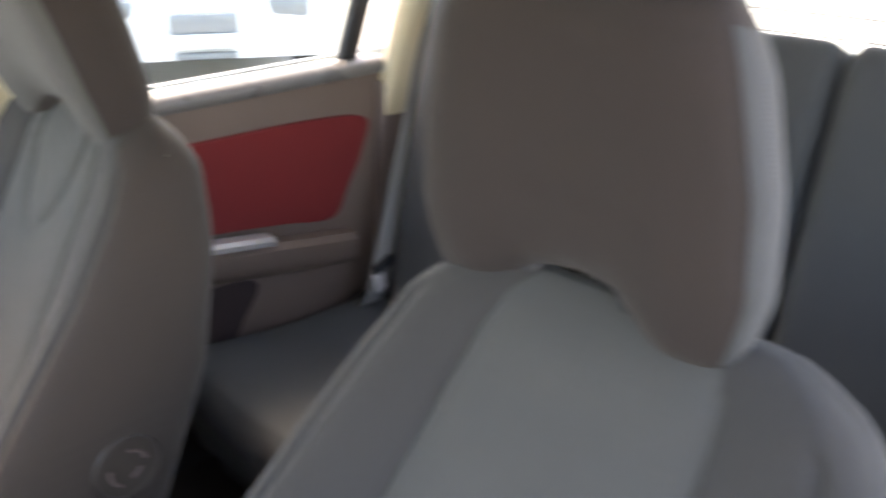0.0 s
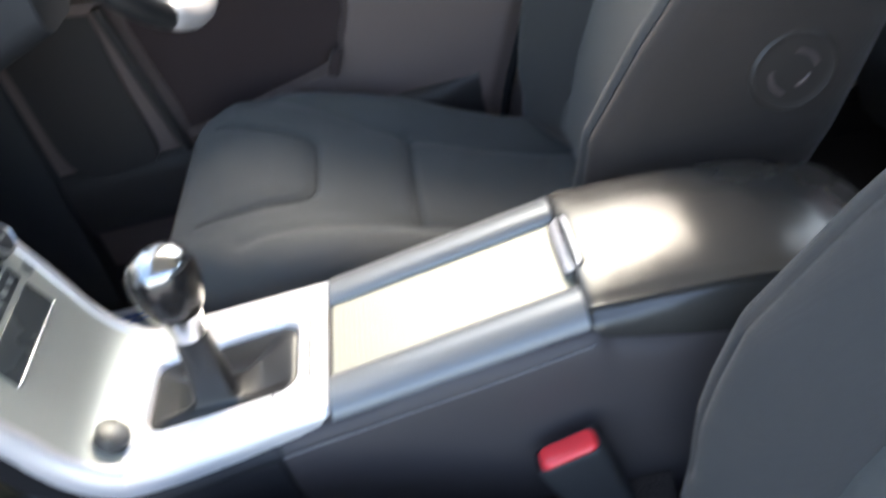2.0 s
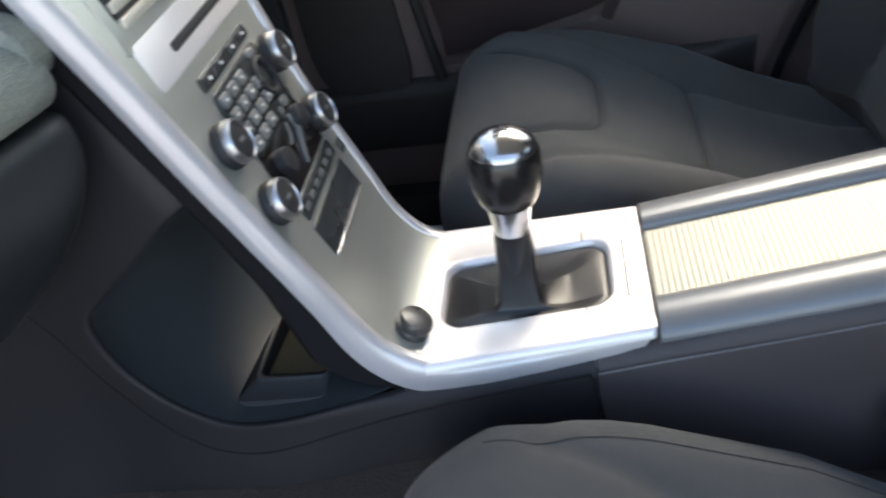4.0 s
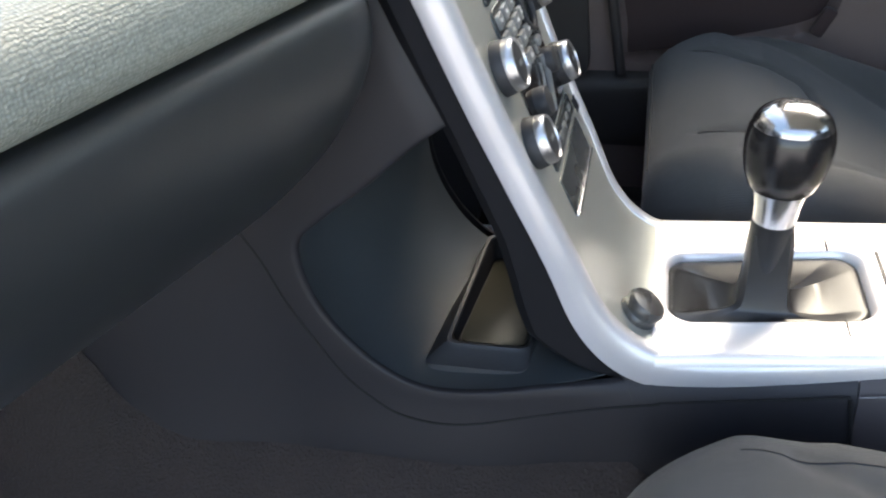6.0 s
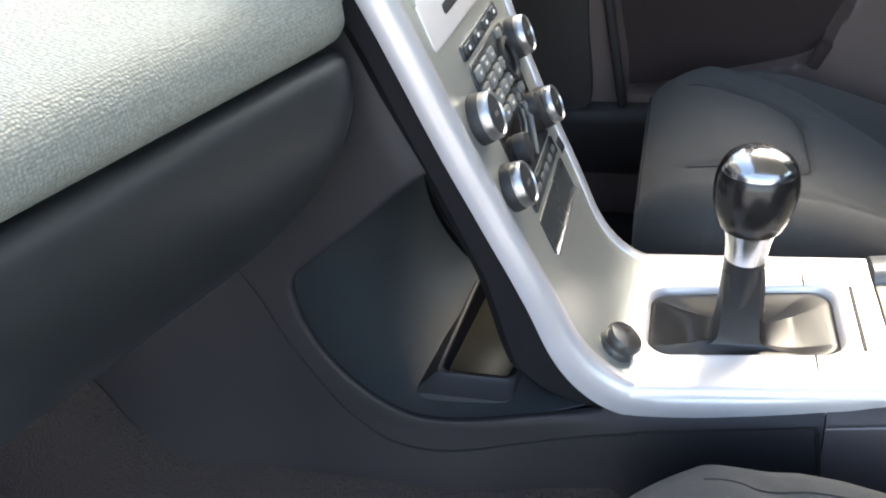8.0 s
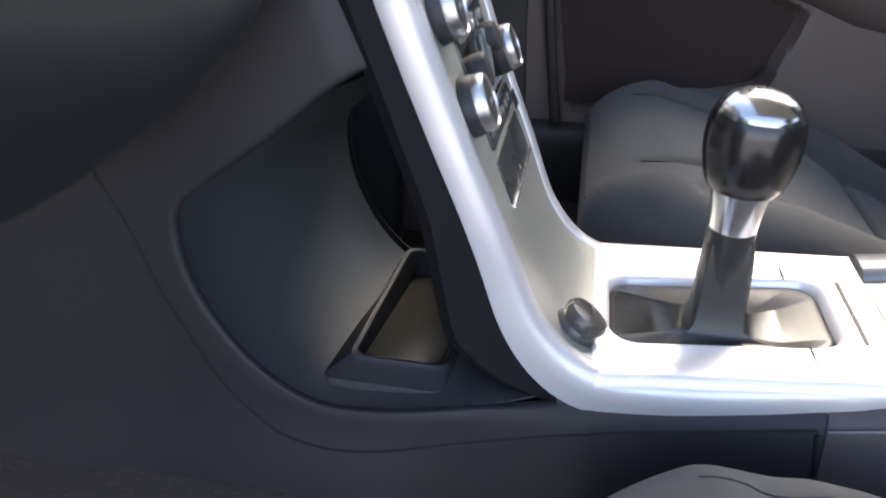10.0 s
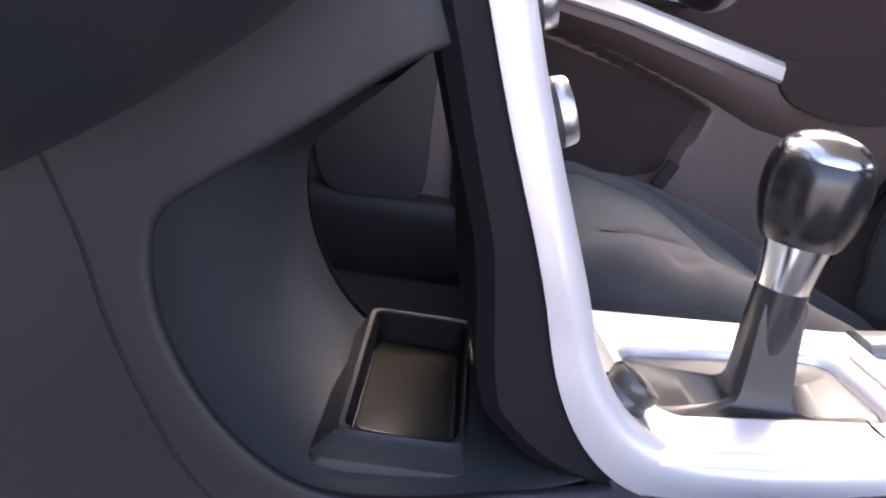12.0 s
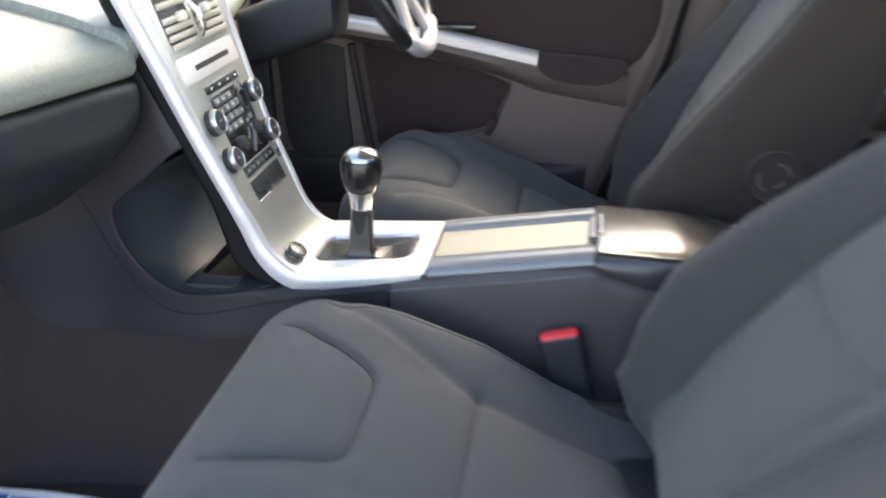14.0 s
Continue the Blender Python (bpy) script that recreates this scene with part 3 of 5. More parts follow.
CENTRE_Y = [(0.30, -0.33), (0.42, -0.37), (0.55, -0.425), (0.70, -0.505), (0.85, -0.590), (0.95, -0.64)]
HALF_W = [(0.30, 0.205), (0.42, 0.232), (0.60, 0.245), (0.74, 0.243), (0.82, 0.234), (0.88, 0.220), (0.92, 0.203), (0.95, 0.175)]


def both(points, steps=6):
    """A line and its mirror image across the seat's middle."""
    line = [(p.x, p.y) for p in smooth_line([(a, b, 0) for a, b in points], steps)]
    return [line, [(-a, b) for a, b in line]]


def panel_half(z):
    return curve_at([(0.36, 0.50), (0.62, 0.48), (0.77, 0.48), (0.85, 0.50), (0.94, 0.52)], z)


BACK_LINES = both([(0.86, z) for z in np.linspace(0.34, 0.89, 12)]) + both([(panel_half(z), z) for z in np.linspace(0.36, 0.90, 14)]) + both([(0.0, 0.56), (0.3, 0.562), (0.58, 0.57)])
NECK_LINES = both([(0.0, 0.778), (0.08, 0.784), (0.17, 0.810), (0.27, 0.86), (0.34, 0.92)])
CUSH_LINES = both([(0.50, -0.36), (0.50, -0.22), (0.505, -0.10), (0.60, -0.02), (0.72, 0.06), (0.80, 0.11)]) + both([(0.0, 0.026), (0.22, 0.027), (0.31, 0.034), (0.37, 0.054), (0.44, 0.092), (0.52, 0.135), (0.58, 0.170)]) + both([(0.0, -0.10), (0.25, -0.10), (0.505, -0.10)])


def groove_map(lines, half):
    a = np.concatenate([np.array(line[:-1]) for line in lines]) * (half, 1)
    b = np.concatenate([np.array(line[1:]) for line in lines]) * (half, 1)
    return a, b - a, ((b - a) ** 2).sum(1) + 1e-12


def groove(field, x, y, deep, narrow, wide):
    """How far the sewn cover is drawn in at a point."""
    a, d, n = field
    p = np.array((x, y)) - a
    t = np.clip((p * d).sum(1) / n, 0, 1)
    r2 = ((p - d * t[:, None]) ** 2).sum(1).min()
    return deep * (0.6 * math.exp(-r2 / narrow**2) + 0.4 * math.exp(-r2 / wide**2))


CUSH_FIELD, CREASE = groove_map(CUSH_LINES[2:], 0.235), groove_map(CUSH_LINES[:2], 0.235)


back_seams = {"lines": BACK_LINES, "field": groove_map(BACK_LINES, 0.235)}


@functools.lru_cache(None)
def back_front(u, z):
    """Front face of the backrest at u from -1 to 1 across, height z, about its own middle."""
    w, c, b = curve_at(HALF_W, z), curve_at(CENTRE_Y, z), curve_at(BOLSTER_Y, z)
    k = abs(u)
    y = lerp(c, b, ease(0.42, 0.86, k) * 0.98)
    if k > 0.84:
        e = (k - 0.84) / 0.16
        y -= 0.055 * (1 - math.sqrt(max(0, 1 - e * e)))
    return Vector((w * u, y - groove(back_seams["field"], u * 0.235, z, 0.010, 0.0055, 0.018), z))


@functools.lru_cache(None)
def back_loop(z, squeeze):
    n = 120
    front = [back_front(2 * i / n - 1, z) for i in range(n + 1)]
    w, k = curve_at(HALF_W, z), curve_at(BACK_Y, z)
    rear = []
    for i in range(n + 1):
        u = 1 - 2 * i / n
        e = max(0, (abs(u) - 0.80) / 0.20)
        rear.append(Vector((w * u, k + 0.05 * (1 - math.sqrt(max(0, 1 - e * e))), z)))
    pts = front + rear
    if squeeze < 1:
        mid = sum(pts, Vector()) / len(pts)
        pts = [Vector((mid.x + (p.x - mid.x) * lerp(0.72, 1, squeeze), mid.y + (p.y - mid.y) * squeeze, p.z)) for p in pts]
    return pts


CUSH_Z = [(-0.42, 0.245), (-0.30, 0.262), (-0.20, 0.297), (-0.10, 0.343), (0.02, 0.395), (0.08, 0.418), (0.14, 0.428), (0.20, 0.430)]
CUSH_W = [(-0.42, 0.20), (-0.25, 0.222), (-0.10, 0.236), (0.05, 0.240), (0.15, 0.230), (0.22, 0.20)]


@functools.lru_cache(None)
def cush_top(u, y):
    """Top of the cushion at u from -1 to 1 across."""
    w = curve_at(CUSH_W, y)
    k = abs(u)
    z = curve_at(CUSH_Z, y) + ease(0.45, 0.80, k) * curve_at([(-0.4, 0.02), (-0.25, 0.022), (-0.1, 0.028), (0.02, 0.016), (0.1, 0.002), (0.2, 0.0)], y)
    if k > 0.76:
        e = (k - 0.76) / 0.24
        z -= 0.075 * (1 - math.sqrt(max(0, 1 - e * e)))
    if y > 0.12:
        e = min(1, (y - 0.12) / 0.105)
        z -= 0.060 * (1 - math.sqrt(max(0, 1 - e * e)))
    return Vector((w * u, y, z - (groove(CUSH_FIELD, u * 0.235, y, 0.012, 0.0060, 0.022) + groove(CREASE, u * 0.235, y, 0.007, 0.010, 0.026)) * (1 - 0.8 * ease(0.11, 0.185, y))))


def cush_loop(y):
    n = 128
    top = [cush_top(2 * i / n - 1, y) for i in range(n + 1)]
    w = curve_at(CUSH_W, y)
    low = curve_at([(-0.42, 0.13), (0.0, 0.20), (0.10, 0.24), (0.19, 0.28), (0.225, 0.32)], y)
    return top + [Vector((w * 0.985, y, lerp(top[-1].z, low, 0.5))), Vector((w * 0.96, y, low)), Vector((-w * 0.96, y, low)), Vector((-w * 0.985, y, lerp(top[0].z, low, 0.5)))]


def front_seat(x, mirror, recline, drop, ahead, rise, lift, broad, label):
    seat = thing("front_seat", (x, -0.1, 0.06), label, "car seat", "front seats")
    back_seams["lines"] = BACK_LINES + (NECK_LINES if mirror > 0 else [])
    back_seams["field"] = groove_map(back_seams["lines"], 0.235)
    back_front.cache_clear()
    back_loop.cache_clear()
    m = Matrix.Translation((x, ahead, -drop)) @ Matrix.Diagonal((broad, 1, 1, 1))
    hinge = Vector((0, -0.44, 0.33))
    mb = m @ Matrix.Translation(hinge) @ Matrix.Rotation(radians(recline), 4, "X") @ Matrix.Translation(-hinge)
    m = m @ Matrix.Translation((0, 0, lift))
    mh = mb @ Matrix.Translation((0.046 * (broad - 1) / 0.15, 0, 0)) @ Matrix.Diagonal((1.11 / broad if broad > 1 else 1, 1, 1, 1))
    ys = list(np.linspace(-0.42, 0.12, 128)) + list(np.linspace(0.124, 0.208, 24)) + [0.213, 0.217, 0.220, 0.222, 0.2245]
    cushion = part("cushion", loft([[m @ p for p in cush_loop(y)] for y in ys]), CLOTH, seat, "charcoal cloth seat cushion with side bolsters")
    zs = [0.27, 0.285] + list(np.linspace(0.31, 0.88, 96)) + [0.888, 0.895, 0.903, 0.91, 0.916, 0.922, 0.928, 0.932, 0.936, 0.940, 0.943, 0.946, 0.949]
    loops = []
    for z in zs:
        q = 1.0
        if z > 0.88:
            e = (z - 0.88) / 0.07
            q = math.sqrt(max(0.0, 1 - e * e)) * 0.97 + 0.03
        elif z < 0.31:
            q = lerp(0.8, 1, (z - 0.27) / 0.04)
        loops.append([mb @ p for p in back_loop(z, q)])
    back = part("backrest", loft(loops), CLOTH_SIDE if mirror > 0 else CLOTH_FRONT, seat, "brown-grey cloth backrest with deep side bolsters" if mirror > 0 else "charcoal cloth backrest with deep side bolsters")
    # paler middle panel and grey bolster fronts, sewn in along the grooves
    def front_skin(u, z, lift):
        p = back_front(round(u, 6), z)
        if z > 0.88:
            loop = back_loop(z, 1.0)
            mid = sum(loop, Vector()) / len(loop)
            q = math.sqrt(max(0.0, 1 - ((z - 0.88) / 0.07) ** 2)) * 0.97 + 0.03
            p = Vector((p.x * lerp(0.72, 1, q), mid.y + (p.y - mid.y) * q, z + 0.002 * (1 - q)))
        return mb @ (p + Vector((0, lift, 0.001)))
    def middle(u, v):
        z = lerp(0.312, 0.943, v)
        return front_skin(lerp(-1, 1, u) * panel_half(z), z, 0.002)
    part("middle_panel", sheet(middle, 70, 110), CLOTH_MID, back, "paler grey cloth middle panel")
    for s in (-1, 1):
        def bolster(u, v):
            z = lerp(0.312, 0.943, v)
            return front_skin(s * lerp(panel_half(z), 0.86, u), z, 0.0018)
        part("bolster_panel", sheet(bolster, 30, 110), CLOTH_FRONT, back, "grey cloth front of the bolster")
    def stitch(host, pts, r=0.0007):
        part("seam", tube(pts, r, 5), SEAM, host)
    for line in back_seams["lines"]:
        stitch(back, [mb @ (back_front(u, z) + Vector((0, 0.0016, 0))) for u, z in line])
    part("front_seam", tube([m @ (cush_top(u, 0.2205) + Vector((0, 0.0004, 0.0006))) for u in np.linspace(-0.80, 0.80, 60)], 0.0013, 6), SEAM, cushion)
    for s in (-1, 1) if mirror < 0 else ():
        part("side_seam", tube([m @ (cush_top(s * 0.80, y) + Vector((0, 0, 0.0004))) for y in np.linspace(-0.38, 0.150, 60)], 0.0007, 6), SEAM, cushion)
    for line in CUSH_LINES[2:]:
        stitch(cushion, [m @ (cush_top(u, y) + Vector((0, 0, 0.0018))) for u, y in line], 0.0009)
    # headrest: a broad block that wraps forward at its top, its underside arched over the backrest
    loops = []
    for k in range(30):
        t = k / 29
        e = math.sqrt(max(0.0, 1 - (2 * t - 1) ** 8)) * 0.97 + 0.03
        w = curve_at([(0, 0.150), (0.25, 0.168), (0.5, 0.162), (0.8, 0.141), (1, 0.118)], t) * lerp(0.9, 1, e)
        c = lerp(-0.665, -0.585, t)
        d = curve_at([(0, 0.085), (0.3, 0.125), (0.8, 0.140), (1, 0.11)], t) * e
        loop = []
        for i in range(64):
            a = i * math.tau / 64
            ca, sa = math.cos(a), math.sin(a)
            px = w * math.copysign(abs(ca) ** 0.55, ca)
            py = c + 0.5 * d * math.copysign(abs(sa) ** 0.7, sa) + 0.012 * (px / w) ** 2
            z = lerp(0.905, 1.205, t) + rise + (0.030 - 0.052 * ease(0.15, 0.75, abs(px / w))) * (1 - t) ** 2.2
            loop.append(mh @ Vector((px, py, z)))
        loops.append(loop)
    if mirror > 0:
        pad = [[p + mb.to_3x3() @ Vector((0, 0.002, 0)) for p in loop[5:28]] for loop in loops[2:-3]]
    else:
        pad = [[p + mb.to_3x3() @ Vector((-0.002, 0, 0)) for p in loop[28:38]] for loop in loops[2:-3]]
    rest = part("headrest", loft(loops), CLOTH_HEAD, seat, "dark brown-grey cloth headrest")
    if mirror > 0:
        part("front_pad", loft(pad, closed=False), CLOTH_MID, rest, "lighter grey front of the headrest")
    else:
        part("side_pad", loft(pad, closed=False, caps=False), CLOTH, rest, "lighter grey side of the headrest")
    for s in (-1, 1):
        part("headrest_post", tube([mh @ Vector((s * 0.055, -0.655, 0.90)), mh @ Vector((s * 0.055, -0.655, 0.965 + rise))], 0.006), DARK, rest)
        part("post_guide", turned([(0.014, -0.01), (0.014, 0.006), (0.010, 0.009), (0.007, 0.009)], mh @ pose(s * 0.055, -0.655, 0.945), 16), DARK, rest)
    # plastic side shields and rails down to the floor
    part("seat_base", box(x - 0.19, x + 0.19, -0.36, 0.14, 0.09, 0.25, 0.02), DARK, seat, "black plastic seat base")
    for s in (-1, 1):
        part("seat_rail", box(x + s * 0.17 - 0.02, x + s * 0.17 + 0.02, -0.38, 0.20, 0.05, 0.10, 0.006), DARK, seat)
        part("side_shield", box(x + s * 0.205 - 0.012, x + s * 0.205 + 0.012, -0.42, 0.10, 0.14, 0.29, 0.010), PLASTIC, seat)
    # round recliner cover with three raised strokes on the inner side
    ins = -mirror
    centre = Vector((ins * 0.238, -0.530, 0.520))
    disc = part("recliner_cover", turned([(0.046, -0.012), (0.046, 0.004), (0.043, 0.0075), (0.040, 0.006), (0.034, 0.0055), (0.001, 0.0065)], mb @ frame_pose(centre, (0, 1, 0), (ins, 0, 0))), DISC, seat, "round brown recliner cover with raised strokes")
    for k, (a0, a1, rr) in enumerate(((95, 170, 0.024), (200, 262, 0.016), (300, 372, 0.026))):
        pts = [mb @ (centre + Vector((ins * 0.0085, rr * math.cos(radians(a)), rr * math.sin(radians(a))))) for a in np.linspace(a0, a1, 9)]
        part("stroke", tube(pts, 0.0022, 6), TAUPE, disc)
    return seat


front_seat(0.38, 1, 0, 0.0, 0.0, 0.0, 0.016, 1.0, "charcoal cloth driver's seat with headrest, in front of the rear bench")
front_seat(-0.415, -1, 14, 0.010, 0.000, 0.02, -0.002, 1.15, "charcoal cloth passenger seat, tilted back a little further")

# ---- rear bench ----
bench = thing("rear_bench", (0, -1.2, 0.06), "dark grey cloth rear bench seat with split backrest", "rear seat")


def vline(points, steps=5):
    return [(p.x, p.y) for p in smooth_line([(a, b, 0) for a, b in points], steps)]


def bench_cush(x):
    dip = 0.02 * math.exp(-(((abs(x) - 0.33) / 0.16) ** 2))
    return [(x, y, z - dip) for y, z in vline([(-0.86, 0.20), (-0.835, 0.27), (-0.85, 0.325), (-0.90, 0.342), (-1.10, 0.315), (-1.38, 0.300)])] + [(x, -1.40, 0.12), (x, -0.88, 0.12)]


part("bench_cushion", loft([bench_cush(x) for x in np.linspace(-0.63, 0.63, 40)]), CLOTH, bench, "dark cloth bench cushion")
part("bench_base", box(-0.60, 0.60, -1.38, -0.90, 0.05, 0.16, 0.02), DARK, bench)


def bench_back(x0, x1):
    def loop(x):
        e = min(1, min(x - x0, x1 - x) / 0.03)
        r = 0.03 * (1 - math.sqrt(max(0, 1 - (1 - e) ** 2)))
        return [(x, y - r, z - r) for y, z in vline([(-1.34, 0.27), (-1.37, 0.45), (-1.42, 0.70), (-1.465, 0.90), (-1.50, 0.985), (-1.55, 0.985), (-1.58, 0.92), (-1.56, 0.5), (-1.52, 0.22)])]
    xs = [x0 + (x1 - x0) * (0.5 - 0.5 * math.cos(math.pi * k / 24)) for k in range(25)]
    return loft([loop(x) for x in xs])


for a, b in ((-0.60, -0.315), (-0.305, 0.10), (0.11, 0.555)):
    part("bench_backrest", bench_back(a, b), CLOTH, bench, "dark cloth backrest section")

# ---- belts ----
def strap(pts, width, thick=0.0016, wide=(0, 1, 0)):
    loops = []
    for i, p in enumerate(pts):
        p = Vector(p)
        d = (Vector(pts[min(i + 1, len(pts) - 1)]) - Vector(pts[max(i - 1, 0)])).normalized()
        w = Vector(wide)
        w = (w - d * w.dot(d)).normalized() * width / 2
        n = d.cross(w).normalized() * thick / 2
        loops.append([p - w - n, p + w - n, p + w + n, p - w + n])
    return loft(loops)


belt = thing("seat_belt", (0.62, -1.4, 0.3), "dark rear seat belt with a bright steel tongue", "seat belt", "seat belts")
part("webbing", strap([tuple(p) for p in smooth_line([(0.60, -1.60, 1.02), (0.575, -1.50, 0.855), (0.570, -1.469, 0.772), (0.570, -1.415, 0.60), (0.570, -1.365, 0.442), (0.570, -1.335, 0.345), (0.60, -1.33, 0.29)], 5)], 0.058), BELT_GREY, belt)
# pale silver paint stands in for the steel's bright reflection
part("tongue", box(-0.004, 0.004, -0.016, 0.016, -0.022, 0.028, 0.003, m=frame_pose((0.560, -1.337, 0.365), (1, 0.1, 0), (0, 0.28, 1))), SILVER_LIT, belt, "bright steel belt tongue")
part("tongue_grip", box(-0.007, 0.007, -0.03, 0.03, -0.012, 0.012, 0.004, m=frame_pose((0.561, -1.349, 0.405), (1, 0.1, 0), (0, 0.28, 1))), DARK, belt)
belt = thing("seat_belt", (0.62, -0.5, 0.3), "dark driver's seat belt hanging beside the door pillar", "seat belt", "seat belts")
part("webbing", strap([tuple(p) for p in smooth_line([(0.585, -0.585, 1.12), (0.615, -0.565, 0.90), (0.640, -0.55, 0.70), (0.655, -0.50, 0.42), (0.655, -0.45, 0.18)], 6)], 0.048), BELT, belt)
part("anchor", box(0.572, 0.60, -0.61, -0.56, 1.07, 1.16, 0.008), DARK, belt, "dark plastic belt anchor")

buckle = thing("belt_buckle", (-0.15, -0.20, 0.2), "black belt buckle with a red release button beside the passenger seat", "belt buckle")
mk = frame_pose((-0.150, -0.203, 0.357), (0, -1, 0.28), (0, 0.26, 1))
part("housing", loft([[mk @ Vector((x * k, y * k, h)) for x, y in rounded(0.062, 0.030, 0.009)] for h, k in ((-0.16, 0.70), (-0.12, 0.85), (-0.06, 0.98), (-0.012, 1.06), (-0.001, 1.07), (0.0035, 1.04), (0.0045, 0.99), (0.0025, 0.93), (-0.002, 0.91))]), DARK, buckle)
part("release_button", pillow(rounded(0.0565, 0.0255, 0.0085), mk, 0.0075, 0.005), RED, buckle, "red release button")
part("stalk", tube([(-0.150, -0.215, 0.22), (-0.155, -0.235, 0.10)], 0.012), DARK, buckle)

# ---- centre console ----
console = thing("centre_console", (0, 0, 0.05), "charcoal centre console with a floating silver control stack", "centre console")
PROFILE = smooth_line([(0, 0.004, 0.428), (0, 0.08, 0.418), (0, 0.15, 0.409), (0, 0.195, 0.409), (0, 0.225, 0.421), (0, 0.250, 0.450), (0, 0.272, 0.500), (0, 0.305, 0.575), (0, 0.331, 0.640), (0, 0.356, 0.710), (0, 0.388, 0.800), (0, 0.408, 0.860)], 8)
HALF = [(0.004, 0.098), (0.10, 0.104), (0.20, 0.108), (0.26, 0.112), (0.275, 0.116), (0.31, 0.122), (0.335, 0.130), (0.36, 0.140), (0.41, 0.165)]


def stack_frame(i):
    a, b = PROFILE[max(i - 1, 0)], PROFILE[min(i + 1, len(PROFILE) - 1)]
    d = (b - a).normalized()
    return PROFILE[i], Vector((0, -d.z, d.y)), curve_at(HALF, PROFILE[i].y)


def stack_at(y, z):
    """Pose on the stack's face nearest to (y, z): x across, y up the face, z out of it."""
    i = min(range(len(PROFILE)), key=lambda k: (PROFILE[k].y - y) ** 2 + (PROFILE[k].z - z) ** 2)
    p, n, _ = stack_frame(i)
    return p, n


def on_stack(x, y, z, lift=0.0):
    p, n = stack_at(y, z)
    return frame_pose(Vector((x, p.y, p.z)) + n * (lift - 0.003), (1, 0, 0), n)


rim, panel, cover = [], [], []
for i in range(len(PROFILE)):
    p, n, h = stack_frame(i)
    deep = lerp(0.033, 0.022, ease(0.20, 0.29, p.y))
    skew = 0.024 * (1 - ease(0.004, 0.045, p.y))
    def at(x, d):
        return Vector((x, skew * min(1, max(0, -d - 0.004) / 0.028), 0)) + p + n * d
    outer = [(h - 0.004, -deep), (h - 0.001, -deep), (h + 0.0015, -deep * 0.6), (h + 0.001, -0.011), (h - 0.001, -0.0055), (h - 0.0045, -0.0015), (h - 0.009, 0.0002), (h - 0.014, 0.0003), (h - 0.0175, -0.0012), (h - 0.019, -0.0040), (h - 0.019, -0.012)]
    flat = 1 - ease(0.17, 0.24, p.y)
    rim.append([at(x, lerp(d, min(d, -0.0024 - 0.0006 * (x < h - 0.018)), flat) if d > -0.004 else d) for x, d in outer])
    panel.append([at(x, -0.003 - 0.0004 * (abs(x) > h - 0.02)) for x in np.linspace(-h + 0.0185, h - 0.0185, 21)] + [at(h - 0.0185, -0.018), at(-h + 0.0185, -0.018)])
    back = curve_at([(0.0, 0.046), (0.215, 0.046), (0.235, 0.060), (0.25, 0.069), (0.267, 0.060), (0.285, 0.051), (0.32, 0.047), (0.41, 0.046)], p.y)
    cover.append([at(x, d) for x, d in ((h - 0.004, -deep + 0.001), (h - 0.005, -back + 0.009), (h - 0.014, -back), (-h + 0.014, -back), (-h + 0.005, -back + 0.009), (-h + 0.004, -deep + 0.001))])
BEND = min(i for i in range(len(PROFILE)) if PROFILE[i].y > 0.2065)
part("silver_rim", loft(rim), SILVER, console, "silver painted rim of the stack")
part("silver_rim", loft([[Vector((-p.x, p.y, p.z)) for p in loop] for loop in rim]), SILVER, console, "silver painted rim of the stack")
face = part("stack_face", loft(panel[BEND:]), BRUSHED, console, "brushed aluminium control face")
part("rear_cover", loft(cover), COVER, console, "black rear cover of the floating stack")

# rotary knobs
def rotary(x, y, z, r, tall, name="rotary_knob"):
    m = on_stack(x, y, z)
    k = part(name, turned([(r * 1.08, -0.002), (r * 1.10, 0.001), (r * 1.05, tall * 0.52), (r * 0.97, tall * 0.62)], m), DARK, console, "dark rubber-sided rotary knob with chrome cap")
    part("chrome_ring", turned([(r * 1.0, tall * 0.46), (r * 1.03, tall * 0.56), (r * 1.0, tall * 0.88), (r * 0.95, tall), (r * 0.88, tall * 1.02), (r * 0.84, tall * 0.93)], m), RING, k)
    cap = part("cap", turned([(r * 0.86, tall * 0.85), (r * 0.85, tall * 0.93), (r * 0.5, tall * 0.98), (0.0008, tall * 1.0)], m), DARK, k)
    part("mark", pillow(rounded(r * 0.5, r * 0.22, r * 0.08), m @ pose(0, 0, tall * 0.965), 0.0006, 0.0003, 0.0002), KEYGREY, cap)


rotary(-0.077, 0.3027, 0.5750, 0.0182, 0.0165)
rotary(-0.077, 0.3270, 0.6310, 0.0186, 0.0165)
rotary(0.0890, 0.3306, 0.6390, 0.0178, 0.0165)
rotary(0.0850, 0.3047, 0.5800, 0.0178, 0.0165)
# disc slot, key strip, keypad, climate panel
md = on_stack(0.002, 0.3535, 0.7055)
plate = part("disc_plate", pillow(rounded(0.205, 0.040, 0.006), md, 0.0011, 0.0006), SILVER_LIT, console, "bright silver plate round the disc slot")
part("disc_slot", pillow(rounded(0.126, 0.008, 0.003), md @ pose(0.008, -0.002, 0), 0.0016, 0.0003), DARK, plate, "black disc slot")
ms = on_stack(0.009, 0.3440, 0.6775)
strip = part("key_strip", pillow(rounded(0.124, 0.013, 0.004), ms, 0.0025, 0.001), SCREEN, console, "dark strip of small keys")
